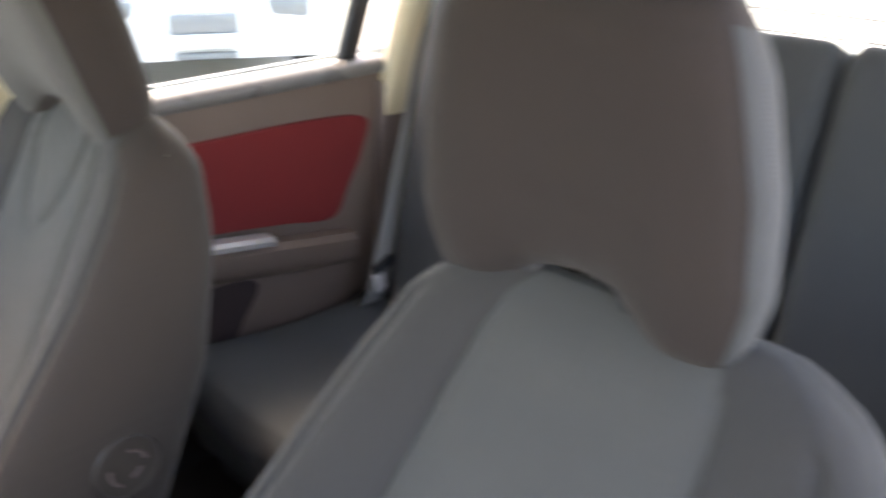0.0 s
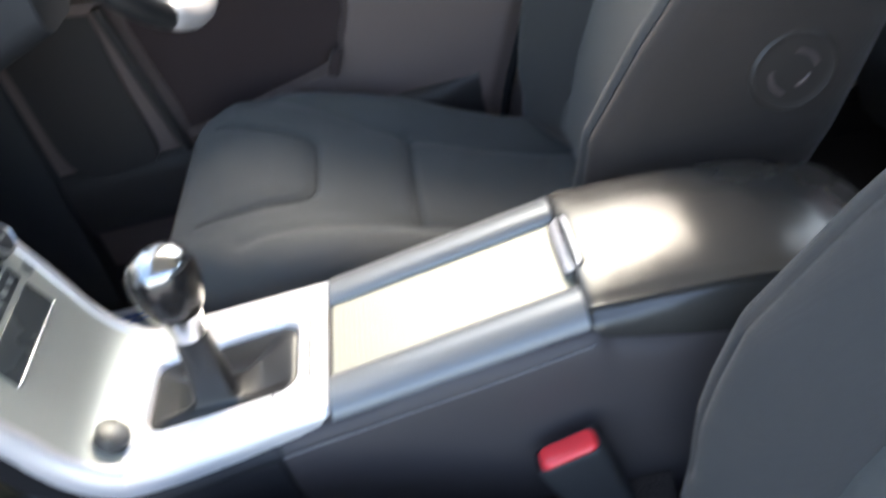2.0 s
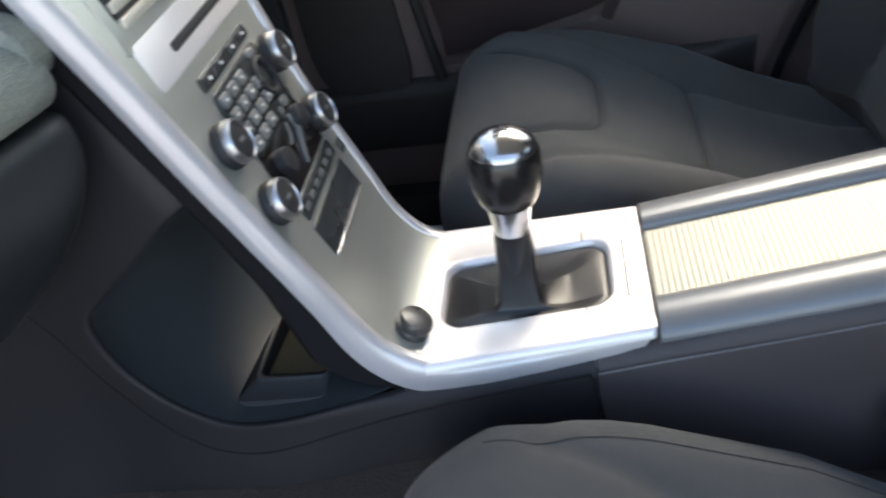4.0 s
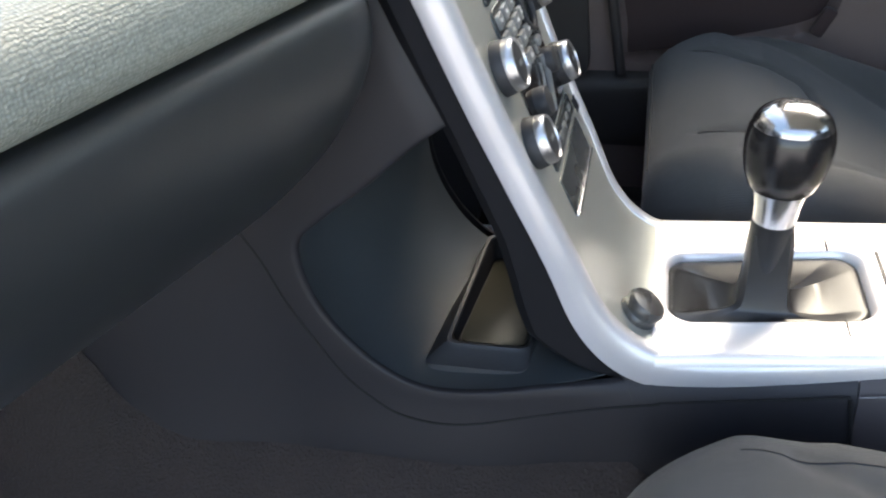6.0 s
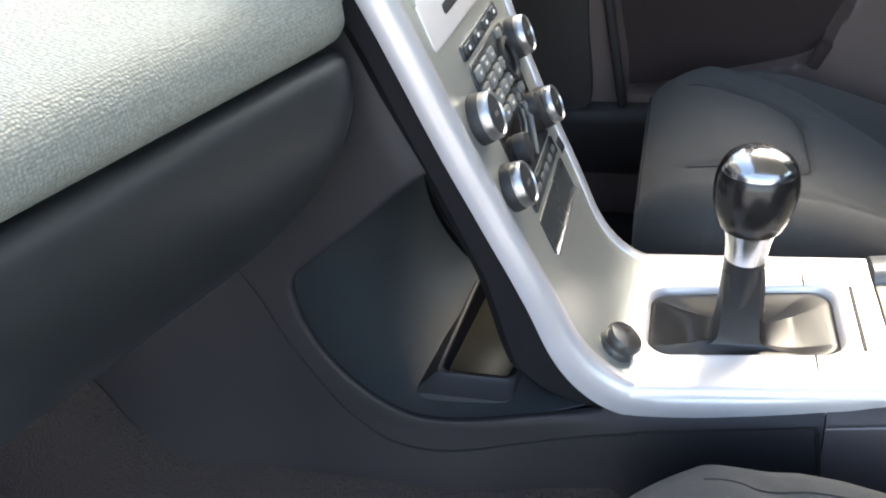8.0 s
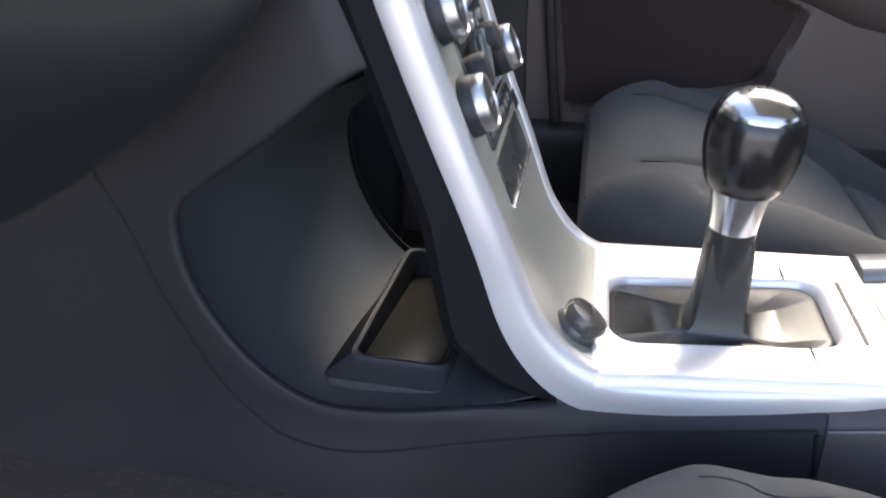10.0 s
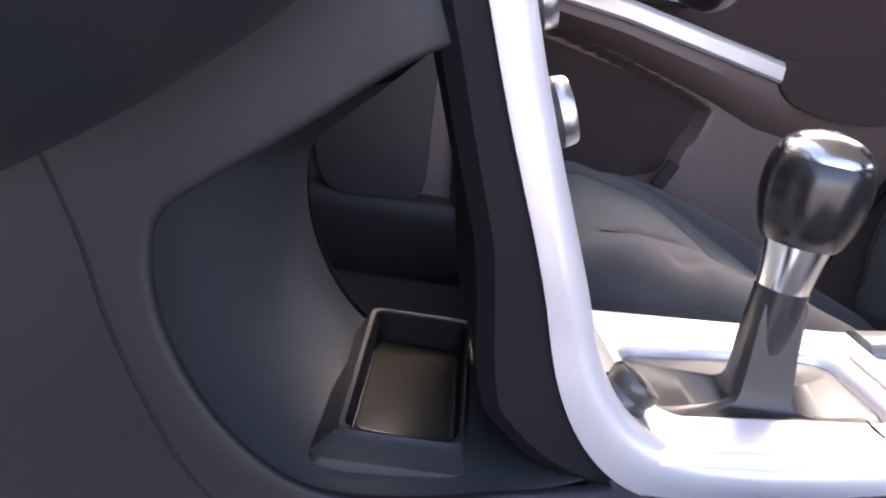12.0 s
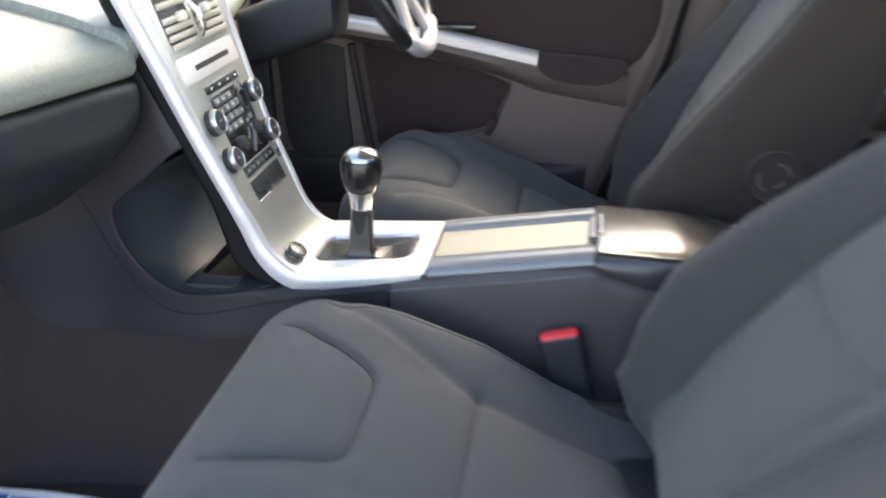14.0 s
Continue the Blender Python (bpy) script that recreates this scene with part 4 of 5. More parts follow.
for k in range(4):
    part("key", pillow(rounded(0.020, 0.0085, 0.002), ms @ pose(-0.046 + k * 0.030 + (0.004 if k > 1 else 0), 0, 0.0025), 0.0012, 0.0005, 0.001), SCREEN, strip)
    part("key_mark", pillow(rounded(0.005, 0.003, 0.001), ms @ pose(-0.046 + k * 0.030 + (0.004 if k > 1 else 0), 0, 0.0037), 0.0004, 0.0002, 0.0002), WHITE, strip)
mk2 = on_stack(0.010, 0.3262, 0.6350)
pad = part("keypad", pillow(rounded(0.122, 0.066, 0.008), mk2, 0.0020, 0.001), SCREEN, console, "dark grey telephone keypad")
for r in range(4):
    for c in range(4):
        if c == 3 and r in (0, 3):
            continue
        part("key", pillow(rounded(0.0165, 0.0105, 0.0015), mk2 @ pose(-0.047 + c * 0.0220, 0.0225 - r * 0.0150, 0.002), 0.0024, 0.0008, 0.001), KEYGREY, pad)
        part("key_mark", pillow(rounded(0.004 + 0.002 * ((r + c) % 2), 0.0028, 0.0008), mk2 @ pose(-0.047 + c * 0.0220, 0.0225 - r * 0.0150, 0.0044), 0.0003, 0.0002, 0.0002), WHITE, pad)
part("selector_dial", tube([mk2 @ Vector((0.037 + 0.017 * math.cos(a), 0.004 + 0.017 * math.sin(a), 0.004)) for a in np.linspace(0, math.tau, 25)[:-1]], 0.0028, 7, True), DARK, pad, "round dark selector ring")
for r in (-1, 1):
    part("key", pillow(rounded(0.012, 0.008, 0.002), mk2 @ pose(0.037, r * 0.026 + 0.002, 0.002), 0.003, 0.001, 0.001), KEYGREY, pad)
mc = on_stack(0.009, 0.3045, 0.583)
clim = part("climate_panel", pillow(rounded(0.122, 0.058, 0.004), mc, 0.0016, 0.0008), BLACKGLOSS, console, "black gloss climate panel with a seated-figure key")
sm = on_stack(-0.025, 0.3085, 0.588)
part("small_knob", turned([(0.0125, -0.001), (0.0125, 0.009), (0.0112, 0.0115), (0.005, 0.0125), (0.0005, 0.0125)], sm), DARK, clim, "small black knob")
part("small_knob", turned([(0.0115, -0.001), (0.0115, 0.009), (0.0102, 0.0115), (0.005, 0.0125), (0.0005, 0.0125)], on_stack(0.046, 0.3098, 0.594)), DARK, clim, "small black knob")
# airflow keys shaped as plain strokes of a seat
part("airflow_key", tube([mc @ Vector(p) for p in ((0.027, 0.018, 0.003), (0.028, 0.004, 0.003), (0.014, -0.009, 0.003), (0.002, -0.023, 0.003))], [0.0022, 0.0030, 0.0028, 0.0018], 7), KEYGREY, clim)
part("airflow_key", tube([mc @ Vector(p) for p in ((0.014, 0.016, 0.003), (0.008, 0.006, 0.003), (-0.002, 0.000, 0.003))], 0.0014, 6), KEYGREY, clim)
part("airflow_key", turned([(0.004, 0), (0.004, 0.002), (0.0008, 0.0028)], mc @ pose(0.024, 0.0245, 0.001), 16), KEYGREY, clim)
mt = on_stack(0.009, 0.2915, 0.5475)
keys = part("climate_keys", pillow(rounded(0.122, 0.017, 0.002), mt, 0.0022, 0.0008), SCREEN, console, "row of small grey climate keys")
for k in range(6):
    part("key_mark", pillow(rounded(0.011, 0.006, 0.002), mt @ pose(-0.048 + k * 0.019, 0, 0.0022), 0.0006, 0.0003, 0.0003), KEYGREY, keys)
ml = on_stack(0.008, 0.2795, 0.5205)
lower = part("lower_panel", pillow(rounded(0.124, 0.034, 0.002), ml, 0.0014, 0.0006), SCREEN, console, "dark lower panel with a bright edge")
part("bright_edge", pillow(rounded(0.124, 0.0030, 0.001), ml @ pose(0, -0.0172, 0), 0.0032, 0.001), CHROME, lower)
for k in range(3):
    part("heat_mark", tube([on_stack(0.083 + k * 0.006, 0.2868, 0.5335) @ Vector((0.0012 * math.sin(t * 6), (t - 0.5) * 0.014, 0.0006)) for t in np.linspace(0, 1, 7)], 0.0009, 5), DARK, face)
# round power socket cover
part("socket_cover", turned([(0.0165, -0.004), (0.0175, 0.002), (0.0155, 0.006), (0.0165, 0.010), (0.0170, 0.013), (0.0150, 0.0165), (0.008, 0.018), (0.0005, 0.018)], on_stack(-0.063, 0.222, 0.419)), ARM_SKIN, console, "round black socket cover")
# air vents at the top of the stack
part("vent_frame", pillow(rounded(0.222, 0.140, 0.006), on_stack(0.002, 0.3860, 0.794), 0.0012, 0.0008), BRUSHED, console, "brushed frame of the air vents")
for s in (-1, 1):
    vx = 0.004 + s * 0.052
    vent = part("air_vent", pillow(rounded(0.092, 0.122, 0.010), on_stack(vx, 0.3868, 0.7965), 0.0016, 0.0005), DARK, console, "black air vent with broad pale slats")
    for k in range(8):
        z = 0.7385 + k * 0.0152
        part("slat", box(-0.0435, 0.0435, -0.0042, 0.0042, -0.0014, 0.0032, 0.0014, 2, m=on_stack(vx, float(np.interp(z, [p.z for p in PROFILE[40:]], [p.y for p in PROFILE[40:]])), z, 0.0022) @ pose(0, 0, 0, 10)), SLAT, vent)
    part("thumb_tab", loft([[on_stack(vx - s * 0.010, 0.3790, 0.775, 0.004) @ Vector((x * k, y * k, d)) for x, y in rounded(0.022, 0.015, 0.004)] for k, d in ((1, 0), (1, 0.006), (0.8, 0.009))]), SLAT, vent, "pale thumb tab on the slats")
part("vent_lever", tube([on_stack(x, y, z, d) @ Vector((0, 0, 0)) for x, y, z, d in ((-0.004, 0.3880, 0.800, 0.006), (0.002, 0.3795, 0.776, 0.014), (0.005, 0.3730, 0.757, 0.013), (0.006, 0.3695, 0.748, 0.004))], [0.003, 0.0055, 0.0050, 0.003], 10), CHROME, console, "chrome lever between the vents")

# plate round the gear lever
def on_plate(x, dy, lift):
    """A point that lies lift above the plate, dy ahead of the boot's middle."""
    y = 0.1175 + dy
    return Vector((x, y, float(np.interp(y, [p.y for p in PROFILE[:48]], [p.z for p in PROFILE[:48]])) - 0.003 + lift))


BEND_Y = PROFILE[BEND].y - 0.1175
PLATE_Y = (BEND_Y + 0.0025 - 0.1135) / 2
plate_loops = [[on_plate(x, y, d) for x, y in rounded(0.106 + 2 * a, 0.166 + 2 * a, 0.022 + a, 9)] for a, d in ((-0.0040, -0.012), (-0.0030, -0.004), (-0.0015, -0.0008), (0.0010, 0.0008), (0.0040, 0.0006), (0.0055, 0.0))]
for out, d in ((0.0182, 0.0006), (0.0100, 0.0008), (0.0060, 0.0007), (0.0040, 0.0003), (0.0022, -0.0006), (0.0008, -0.0020), (-0.0006, -0.0045), (-0.0013, -0.0080)):
    plate_loops.append([on_plate(x / 0.08425 * (curve_at(HALF, 0.1175 + y + PLATE_Y) - out), y + PLATE_Y, d) for x, y in rounded(0.1685, BEND_Y + 0.116, 0.004, 9)])
part("gear_plate", loft(plate_loops, caps=False), SILVER_LIT, console, "silver plate with a rounded opening for the gear boot")
part("bezel_slot", pillow(rounded(0.096, 0.0035, 0.0012), on_stack(0.0, 0.022, 0.4262), 0.0008, 0.0004), DARK, console)
for s in (-1, 1):
    part("plate_joint", tube([on_stack(s * x, 0.066, 0.420) @ Vector((0, 0, 0.0012)) for x in np.linspace(0.052, 0.088, 6)], 0.0009, 5), DARK, console)

lever = thing("gear_lever", (-0.012, 0.118, 0.41), "gear lever with glossy black and chrome knob and leather boot", "gear lever")
base = Vector((-0.012, 0.118, 0.412))
loops = []
for k in range(29):
    t = k / 28
    w = curve_at([(0, 1.0), (0.12, 0.93), (0.3, 0.66), (0.45, 0.40), (0.6, 0.245), (0.8, 0.20), (1, 0.18)], t)
    hgt = curve_at([(0, -0.010), (0.06, -0.006), (0.3, -0.001), (0.45, 0.005), (0.6, 0.021), (0.8, 0.046), (1, 0.069)], t)
    loop = []
    for i, (x, y) in enumerate(rounded(0.102, 0.160, 0.021, 16)):
        a = math.atan2(y, x)
        f = 0.0075 * (1 - 2 * abs(math.sin(2.5 * a + 0.3)))  * ease(0.08, 0.35, t) * (1 - ease(0.5, 0.8, t)) + 0.0012 * math.sin(11 * a) * ease(0.1, 0.3, t) * (1 - ease(0.6, 0.9, t))
        f += (0.0065 * math.exp(-(((a - 2.05) / 0.16) ** 2)) + 0.0050 * math.exp(-(((a - 2.75) / 0.14) ** 2)) - 0.0045 * math.exp(-(((a - 2.4) / 0.15) ** 2)) + 0.004 * math.exp(-(((a + 2.5) / 0.18) ** 2))) * ease(0.10, 0.30, t) * (1 - ease(0.55, 0.85, t))
        r = curve_at([(0, 0.05), (0.35, 0.029), (0.5, 0.0218), (0.62, 0.0203), (0.75, 0.0196), (0.9, 0.0186), (1, 0.0174)], t) * (1 + 0.05 * math.cos(3 * a + 0.9) * ease(0.30, 0.5, t) * (1 - ease(0.6, 0.8, t)) + 0.022 * math.sin(9 * a + 7 * t) * ease(0.4, 0.6, t) * (1 - ease(0.85, 1, t)))
        rr = (Vector((x, y, 0)) * w).lerp(Vector((math.cos(a), math.sin(a), 0)) * r, ease(0.15, 0.5, t))
        k = ease(0.05, 0.5, t)
        loop.append(on_plate(rr.x - (0.0235 - 0.1 * max(0, hgt)) * k, rr.y + 0.0045 * k, hgt + f))
    loops.append(loop)
part("boot", loft(loops), LEATHER, lever, "creased black leather boot")
up = Vector((0.10, -0.03, 1)).normalized()
knob_m = frame_pose(Vector((-0.016, 0.122, 0.483)), (1, 0, 0), up)
part("stick", turned([(0.0130, -0.082), (0.0150, -0.068), (0.0165, -0.052), (0.0170, -0.038), (0.0170, -0.02), (0.0170, 0.003)], knob_m), LEATHER, lever)
part("collar", turned([(0.0160, 0.000), (0.0165, 0.002), (0.0182, 0.018), (0.0208, 0.033), (0.0210, 0.038)], knob_m), CHROME, lever, "bright chrome collar")
part("knob", turned([(0.0235, 0.0335), (0.0262, 0.0370), (0.0298, 0.0470), (0.0324, 0.0600), (0.0330, 0.0690), (0.0325, 0.0770), (0.0313, 0.0835), (0.0296, 0.0872)], knob_m), KNOB, lever, "satin black knob")
part("knob_cap", turned([(0.0298, 0.0866), (0.0296, 0.0884), (0.0276, 0.0925), (0.0244, 0.0962), (0.0200, 0.0994), (0.0140, 0.1020), (0.008, 0.1034), (0.0005, 0.104)], knob_m), CAPCHROME, lever, "chrome top with gear marks")
part("gear_mark", tube([knob_m @ Vector((a, b, 0.1045 - (a * a + b * b) * 16)) for a, b in ((-0.008, 0.006), (-0.008, -0.006))], 0.0007, 5), DARK, lever)
part("gear_mark", tube([knob_m @ Vector((a, b, 0.1045 - (a * a + b * b) * 16)) for a, b in ((0, 0.006), (0, -0.006))], 0.0007, 5), DARK, lever)
part("gear_mark", tube([knob_m @ Vector((a, b, 0.1045 - (a * a + b * b) * 16)) for a, b in ((0.008, 0.006), (0.008, -0.006))], 0.0007, 5), DARK, lever)
part("gear_mark", tube([knob_m @ Vector((a, b, 0.1045 - (a * a + b * b) * 16)) for a, b in ((-0.008, 0), (0.008, 0))], 0.0007, 5), DARK, lever)

# tunnel body behind and below the plate
SLOPE = 0.160


def top_z(y):
    return 0.428 - SLOPE * y


def tunnel_loop(y):
    zt = curve_at([(-0.56, 0.390), (-0.45, 0.405), (-0.36, 0.418), (-0.30, 0.430), (-0.262, 0.443), (-0.25, 0.455), (-0.10, 0.438), (0.0, 0.4155), (0.15, 0.393), (0.24, 0.385)], y)
    h = curve_at([(-0.56, 0.110), (-0.2, 0.112), (0.0, 0.110), (0.24, 0.114)], y)
    right = [(h - 0.030, zt), (h - 0.014, zt - 0.002), (h - 0.004, zt - 0.010), (h, zt - 0.024), (h + 0.002, zt - 0.05), (h + 0.006, 0.30), (h + 0.012, 0.10), (h + 0.012, 0.04)]
    return [(x, y, z) for x, z in right] + [(-x, y, z) for x, z in right[::-1]]


part("tunnel", loft([tunnel_loop(y) for y in [-0.56, -0.50, -0.40, -0.30, -0.268, -0.262, -0.256, *np.linspace(-0.25, 0.056, 18)]]), TUNNEL_LIT, console, "charcoal plastic tunnel sides, painted lighter as if lit")
part("tunnel_front", loft([tunnel_loop(y) for y in np.linspace(0.057, 0.235, 12)]), PLASTIC, console, "front piece of the tunnel in unlightened plastic")
for s in (-1, 1):
    def joint(y):
        return (s * lerp(0.1118, 0.1125, (y + 0.252) / 0.457), y, curve_at([(-0.254, 0.4435), (-0.144, 0.423), (0.0, 0.401), (0.064, 0.390), (0.15, 0.3745), (0.235, 0.360)], y))
    part("side_highlight", tube([joint(y) for y in np.linspace(-0.246, 0.056, 14)], 0.0008, 6), EDGE_GLINT, console, "highlight along the tunnel's edge, painted as a pale line")
    part("side_joint", tube([joint(y) for y in np.linspace(0.062, 0.205, 8)], 0.0012, 5), JOINT, console)
    part("side_joint", tube([(s * lerp(0.1122, 0.1165, t), 0.062 - 0.012 * t, lerp(0.388, 0.31, t)) for t in np.linspace(0, 1, 6)], 0.0016, 5), JOINT, console)
    part("side_rail", loft([[(s * (0.060 + a), y, top_z(y) + b) for a, b in ((-0.0055, -0.014), (-0.0055, -0.004), (-0.003, 0.0005), (0.004, 0.0036), (0.026, 0.0030), (0.036, -0.001), (0.043, -0.010), (0.043, -0.014))] for y in np.linspace(-0.246, 0.001, 16)]), RAIL, console, "smooth dark rail beside the roller cover")
roller = part("roller_cover", sheet(lambda u, v: (lerp(-0.0545, 0.0545, u), lerp(-0.246, 0.0, v), top_z(lerp(-0.246, 0.0, v)) - 0.006), 4, 8, 0.004), ROLLER, console, "champagne slatted roller cover")
me = finish(loft([[(-0.0542, y, z) for y, z in ((-0.0028, 0), (-0.0021, 0.0002), (0, 0.00034), (0.0021, 0.0002), (0.0028, 0))], [(0.0542, y, z) for y, z in ((-0.0028, 0), (-0.0021, 0.0002), (0, 0.00034), (0.0021, 0.0002), (0.0028, 0))]]), "slat")
me.materials.append(ROLLER)
for k in range(43):
    y = -0.0035 - k * 0.0056
    ob = new("slat", me)
    ob.parent = roller
    ob.matrix_basis = pose(0, y, top_z(y) - 0.0058 - 0.05, -math.degrees(math.atan(SLOPE)))

# armrest lid
def lid_loop(y):
    """A crowned lid over a bulging box, the lid's edge parted from the box by a dark line; both fall away to the rear."""
    crown = curve_at([(-0.565, 0.410), (-0.545, 0.430), (-0.52, 0.445), (-0.48, 0.461), (-0.43, 0.473), (-0.37, 0.480), (-0.31, 0.480), (-0.27, 0.4790), (-0.254, 0.4780), (-0.2485, 0.4762), (-0.2458, 0.4725), (-0.2445, 0.466)], y)
    seam = crown - curve_at([(-0.565, 0.006), (-0.50, 0.012), (-0.36, 0.013), (-0.28, 0.010), (-0.2445, 0.006)], y)
    low = curve_at([(-0.565, 0.380), (-0.45, 0.398), (-0.36, 0.413), (-0.325, 0.421), (-0.255, 0.439), (-0.2445, 0.445)], y)
    e = min(1, (-0.2425 - y) / 0.016, (y + 0.566) / 0.03)
    h = 0.0975 - 0.008 * (1 - math.sqrt(max(0, 1 - (1 - e) ** 2)))
    r = [(h * k, lerp(crown, seam, k ** 2.4)) for k in (0, 0.2, 0.4, 0.55, 0.68, 0.78, 0.86)]
    r += [(h * 0.92, lerp(crown, seam, 0.90)), (h * 0.955, seam + 0.0005), (h * 0.965, seam - 0.004), (h * 0.955, seam - 0.0065), (h * 0.97, seam - 0.0085), (h * 1.0, seam - 0.011), (h * 1.045, lerp(seam, low, 0.5)), (h * 1.065, low + 0.008), (h * 1.04, low)]
    return [(x, y, z) for x, z in r] + [(-x, y, z) for x, z in r[::-1][:-1]]


lid = part("armrest_lid", loft([lid_loop(-0.2445 - 0.3205 * (0.5 - 0.5 * math.cos(math.pi * k / 40))) for k in range(41)]), ARM_SKIN, console, "smooth black padded armrest lid")
latch_m = frame_pose((0.002, -0.2492, 0.4712), (1, 0, 0), (0, 0.50, 0.86))
latch = part("latch", pillow(rounded(0.086, 0.020, 0.009), latch_m, 0.0032, 0.0015), SILVER, lid, "bright latch pad at the lid's front")
part("latch_rim", tube([latch_m @ Vector((a, b, 0.0018)) for a, b in rounded(0.089, 0.023, 0.011, 4)], 0.0017, 7, True), DARK, latch)

# ---- storage behind the floating stack ----
HOLE = [(0.205, 0.3900), (0.300, 0.372), (0.360, 0.3650), (0.395, 0.3660), (0.425, 0.3800), (0.455, 0.4080), (0.478, 0.4450), (0.487, 0.4800), (0.484, 0.5040), (0.465, 0.5220), (0.420, 0.5580), (0.372, 0.5980), (0.345, 0.600), (0.325, 0.545), (0.295, 0.480), (0.262, 0.425)]
OUTER = [(0.205, 0.302), (0.30, 0.288), (0.37, 0.284), (0.42, 0.284), (0.48, 0.284), (0.54, 0.286), (0.62, 0.294), (0.70, 0.345), (0.745, 0.48), (0.70, 0.62), (0.55, 0.74), (0.43, 0.745), (0.38, 0.725), (0.34, 0.620), (0.290, 0.470), (0.240, 0.400)]


def closed_line(pts, steps):
    p = [Vector((a, b, 0)) for a, b in pts]
    out = []
    n = len(p)
    for i in range(n):
        a, b, c, d = p[i - 1], p[i], p[(i + 1) % n], p[(i + 2) % n]
        for k in range(steps):
            t = k / steps
            q = 0.5 * (2 * b + (c - a) * t + (2 * a - 5 * b + 4 * c - d) * t**2 + (3 * b - a - 3 * c + d) * t**3)
            out.append((q.x, q.y))
    return out


hole, outer = closed_line(HOLE, 6), closed_line(OUTER, 6)


def cheek_x(y, z):
    ahead = y - curve_at([(0.38, 0.20), (0.42, 0.24), (0.50, 0.285), (0.575, 0.32), (0.64, 0.345), (0.71, 0.37), (0.80, 0.40)], z)
    free = 0.1165 + 0.0075 * ease(0.22, 0.36, y) - 0.0185 * (1 - ease(0.0, 0.05, ahead)) * ease(0.37, 0.41, z) + 0.05 * ease(0.50, 0.72, y) + 0.010 * ease(0.36, 0.28, z) * ease(0.20, 0.34, y)
    side = curve_at([(0.10, 0.1262), (0.30, 0.1202), (0.337, 0.1162), (0.363, 0.1140), (0.377, 0.1100), (0.386, 0.100), (0.40, 0.098)], z) + 0.0008
    return lerp(side, free, ease(0.205, 0.37, y))


for s in (-1, 1):
    loops = []
    for t, inn in ((0.0, 0.0055), (0.0, 0.0036), (0.005, 0.0016), (0.012, 0.0005), (0.026, 0.0), (0.12, 0.0), (0.25, 0.0), (0.45, 0.0), (0.65, 0.0), (0.85, 0.0), (1.0, 0.0), (1.0, 0.012)):
        loop = []
        for h, o in zip(hole, outer):
            hy = 0.23 + (h[0] - 0.23) * (0.80 if s > 0 else 1.0)
            y, z = lerp(hy, o[0], t), lerp(h[1], o[1], t)
            loop.append((s * (cheek_x(y, z) - inn), y, z))
        loops.append(loop)
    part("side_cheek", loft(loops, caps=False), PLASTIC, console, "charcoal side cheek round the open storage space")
    groove = smooth_line([(0.562, 0.572, 0), (0.541, 0.531, 0), (0.520, 0.487, 0), (0.505, 0.447, 0), (0.487, 0.412, 0), (0.464, 0.374, 0), (0.443, 0.352, 0), (0.414, 0.335, 0), (0.369, 0.331, 0), (0.295, 0.345, 0), (0.235, 0.359, 0), (0.200, 0.366, 0)], 6)
    part("cheek_joint", tube([(s * (cheek_x(p.x, p.y) + 0.0003), p.x, p.y) for p in groove], 0.0012, 5), JOINT, console)


def well(u, v):
    """Curved wall and floor of the storage space, seen through the opening."""
    pts = WELL
    k = v * (len(pts) - 1)
    i = min(int(k), len(pts) - 2)
    p = pts[i].lerp(pts[i + 1], k - i)
    near = ease(0.0, 1.0, u)
    x = lerp(0.0050 - cheek_x(p.x, p.y), 0.108, u)
    return x, 0.23 + (p.x - 0.23) * lerp(1.0, 0.80, near) + 0.012 * (1 - (2 * u - 1) ** 2) * ease(0.3, 0.6, v), p.y


WELL = smooth_line([(0.205, 0.3905, 0), (0.30, 0.3715, 0), (0.36, 0.3645, 0), (0.395, 0.3655, 0), (0.4255, 0.3797, 0), (0.4555, 0.4077, 0), (0.4785, 0.4450, 0), (0.4875, 0.480, 0), (0.4845, 0.5045, 0), (0.465, 0.5225, 0), (0.420, 0.5585, 0)], 6)
part("storage_well", sheet(well, 16, 60, 0.004, (0, 0.7, -0.7)), WELL_SKIN, console, "smooth dark storage well")
trm = pose(-0.015, 0.354, 0.364)
def tray_ring(x0, x1, y0, y1, h):
    out = []
    for x, y in rounded(x1 - x0, y1 - y0, 0.009):
        px = (x0 + x1) / 2 + x
        out.append(trm @ Vector((px, (y0 + y1) / 2 + y - 0.085 * (px + 0.08), h - (0.017 * ease(0.04, -0.06, px) if h > 0.02 else 0))))
    return out


tray = part("coin_tray", loft([tray_ring(-0.0835, 0.104, -0.044, 0.048, -0.012), tray_ring(-0.0820, 0.103, -0.043, 0.046, 0.006), tray_ring(-0.061, 0.100, -0.041, 0.035, 0.026), tray_ring(-0.058, 0.099, -0.040, 0.034, 0.0290), tray_ring(-0.054, 0.097, -0.038, 0.031, 0.0280), tray_ring(-0.052, 0.096, -0.037, 0.030, 0.003)]), TRAYSKIN, console, "raised dark coin tray")
# black skin over the inner wall paints the shade inside the tray
part("tray_wall_shade", loft([tray_ring(-0.0525, 0.0960, -0.0370, 0.0300, 0.0272), tray_ring(-0.0495, 0.0935, -0.0355, 0.0275, 0.0205), tray_ring(-0.0490, 0.0930, -0.0350, 0.0270, 0.0034)], caps=False), COVER, tray, "inner wall of the tray, its shade painted black")
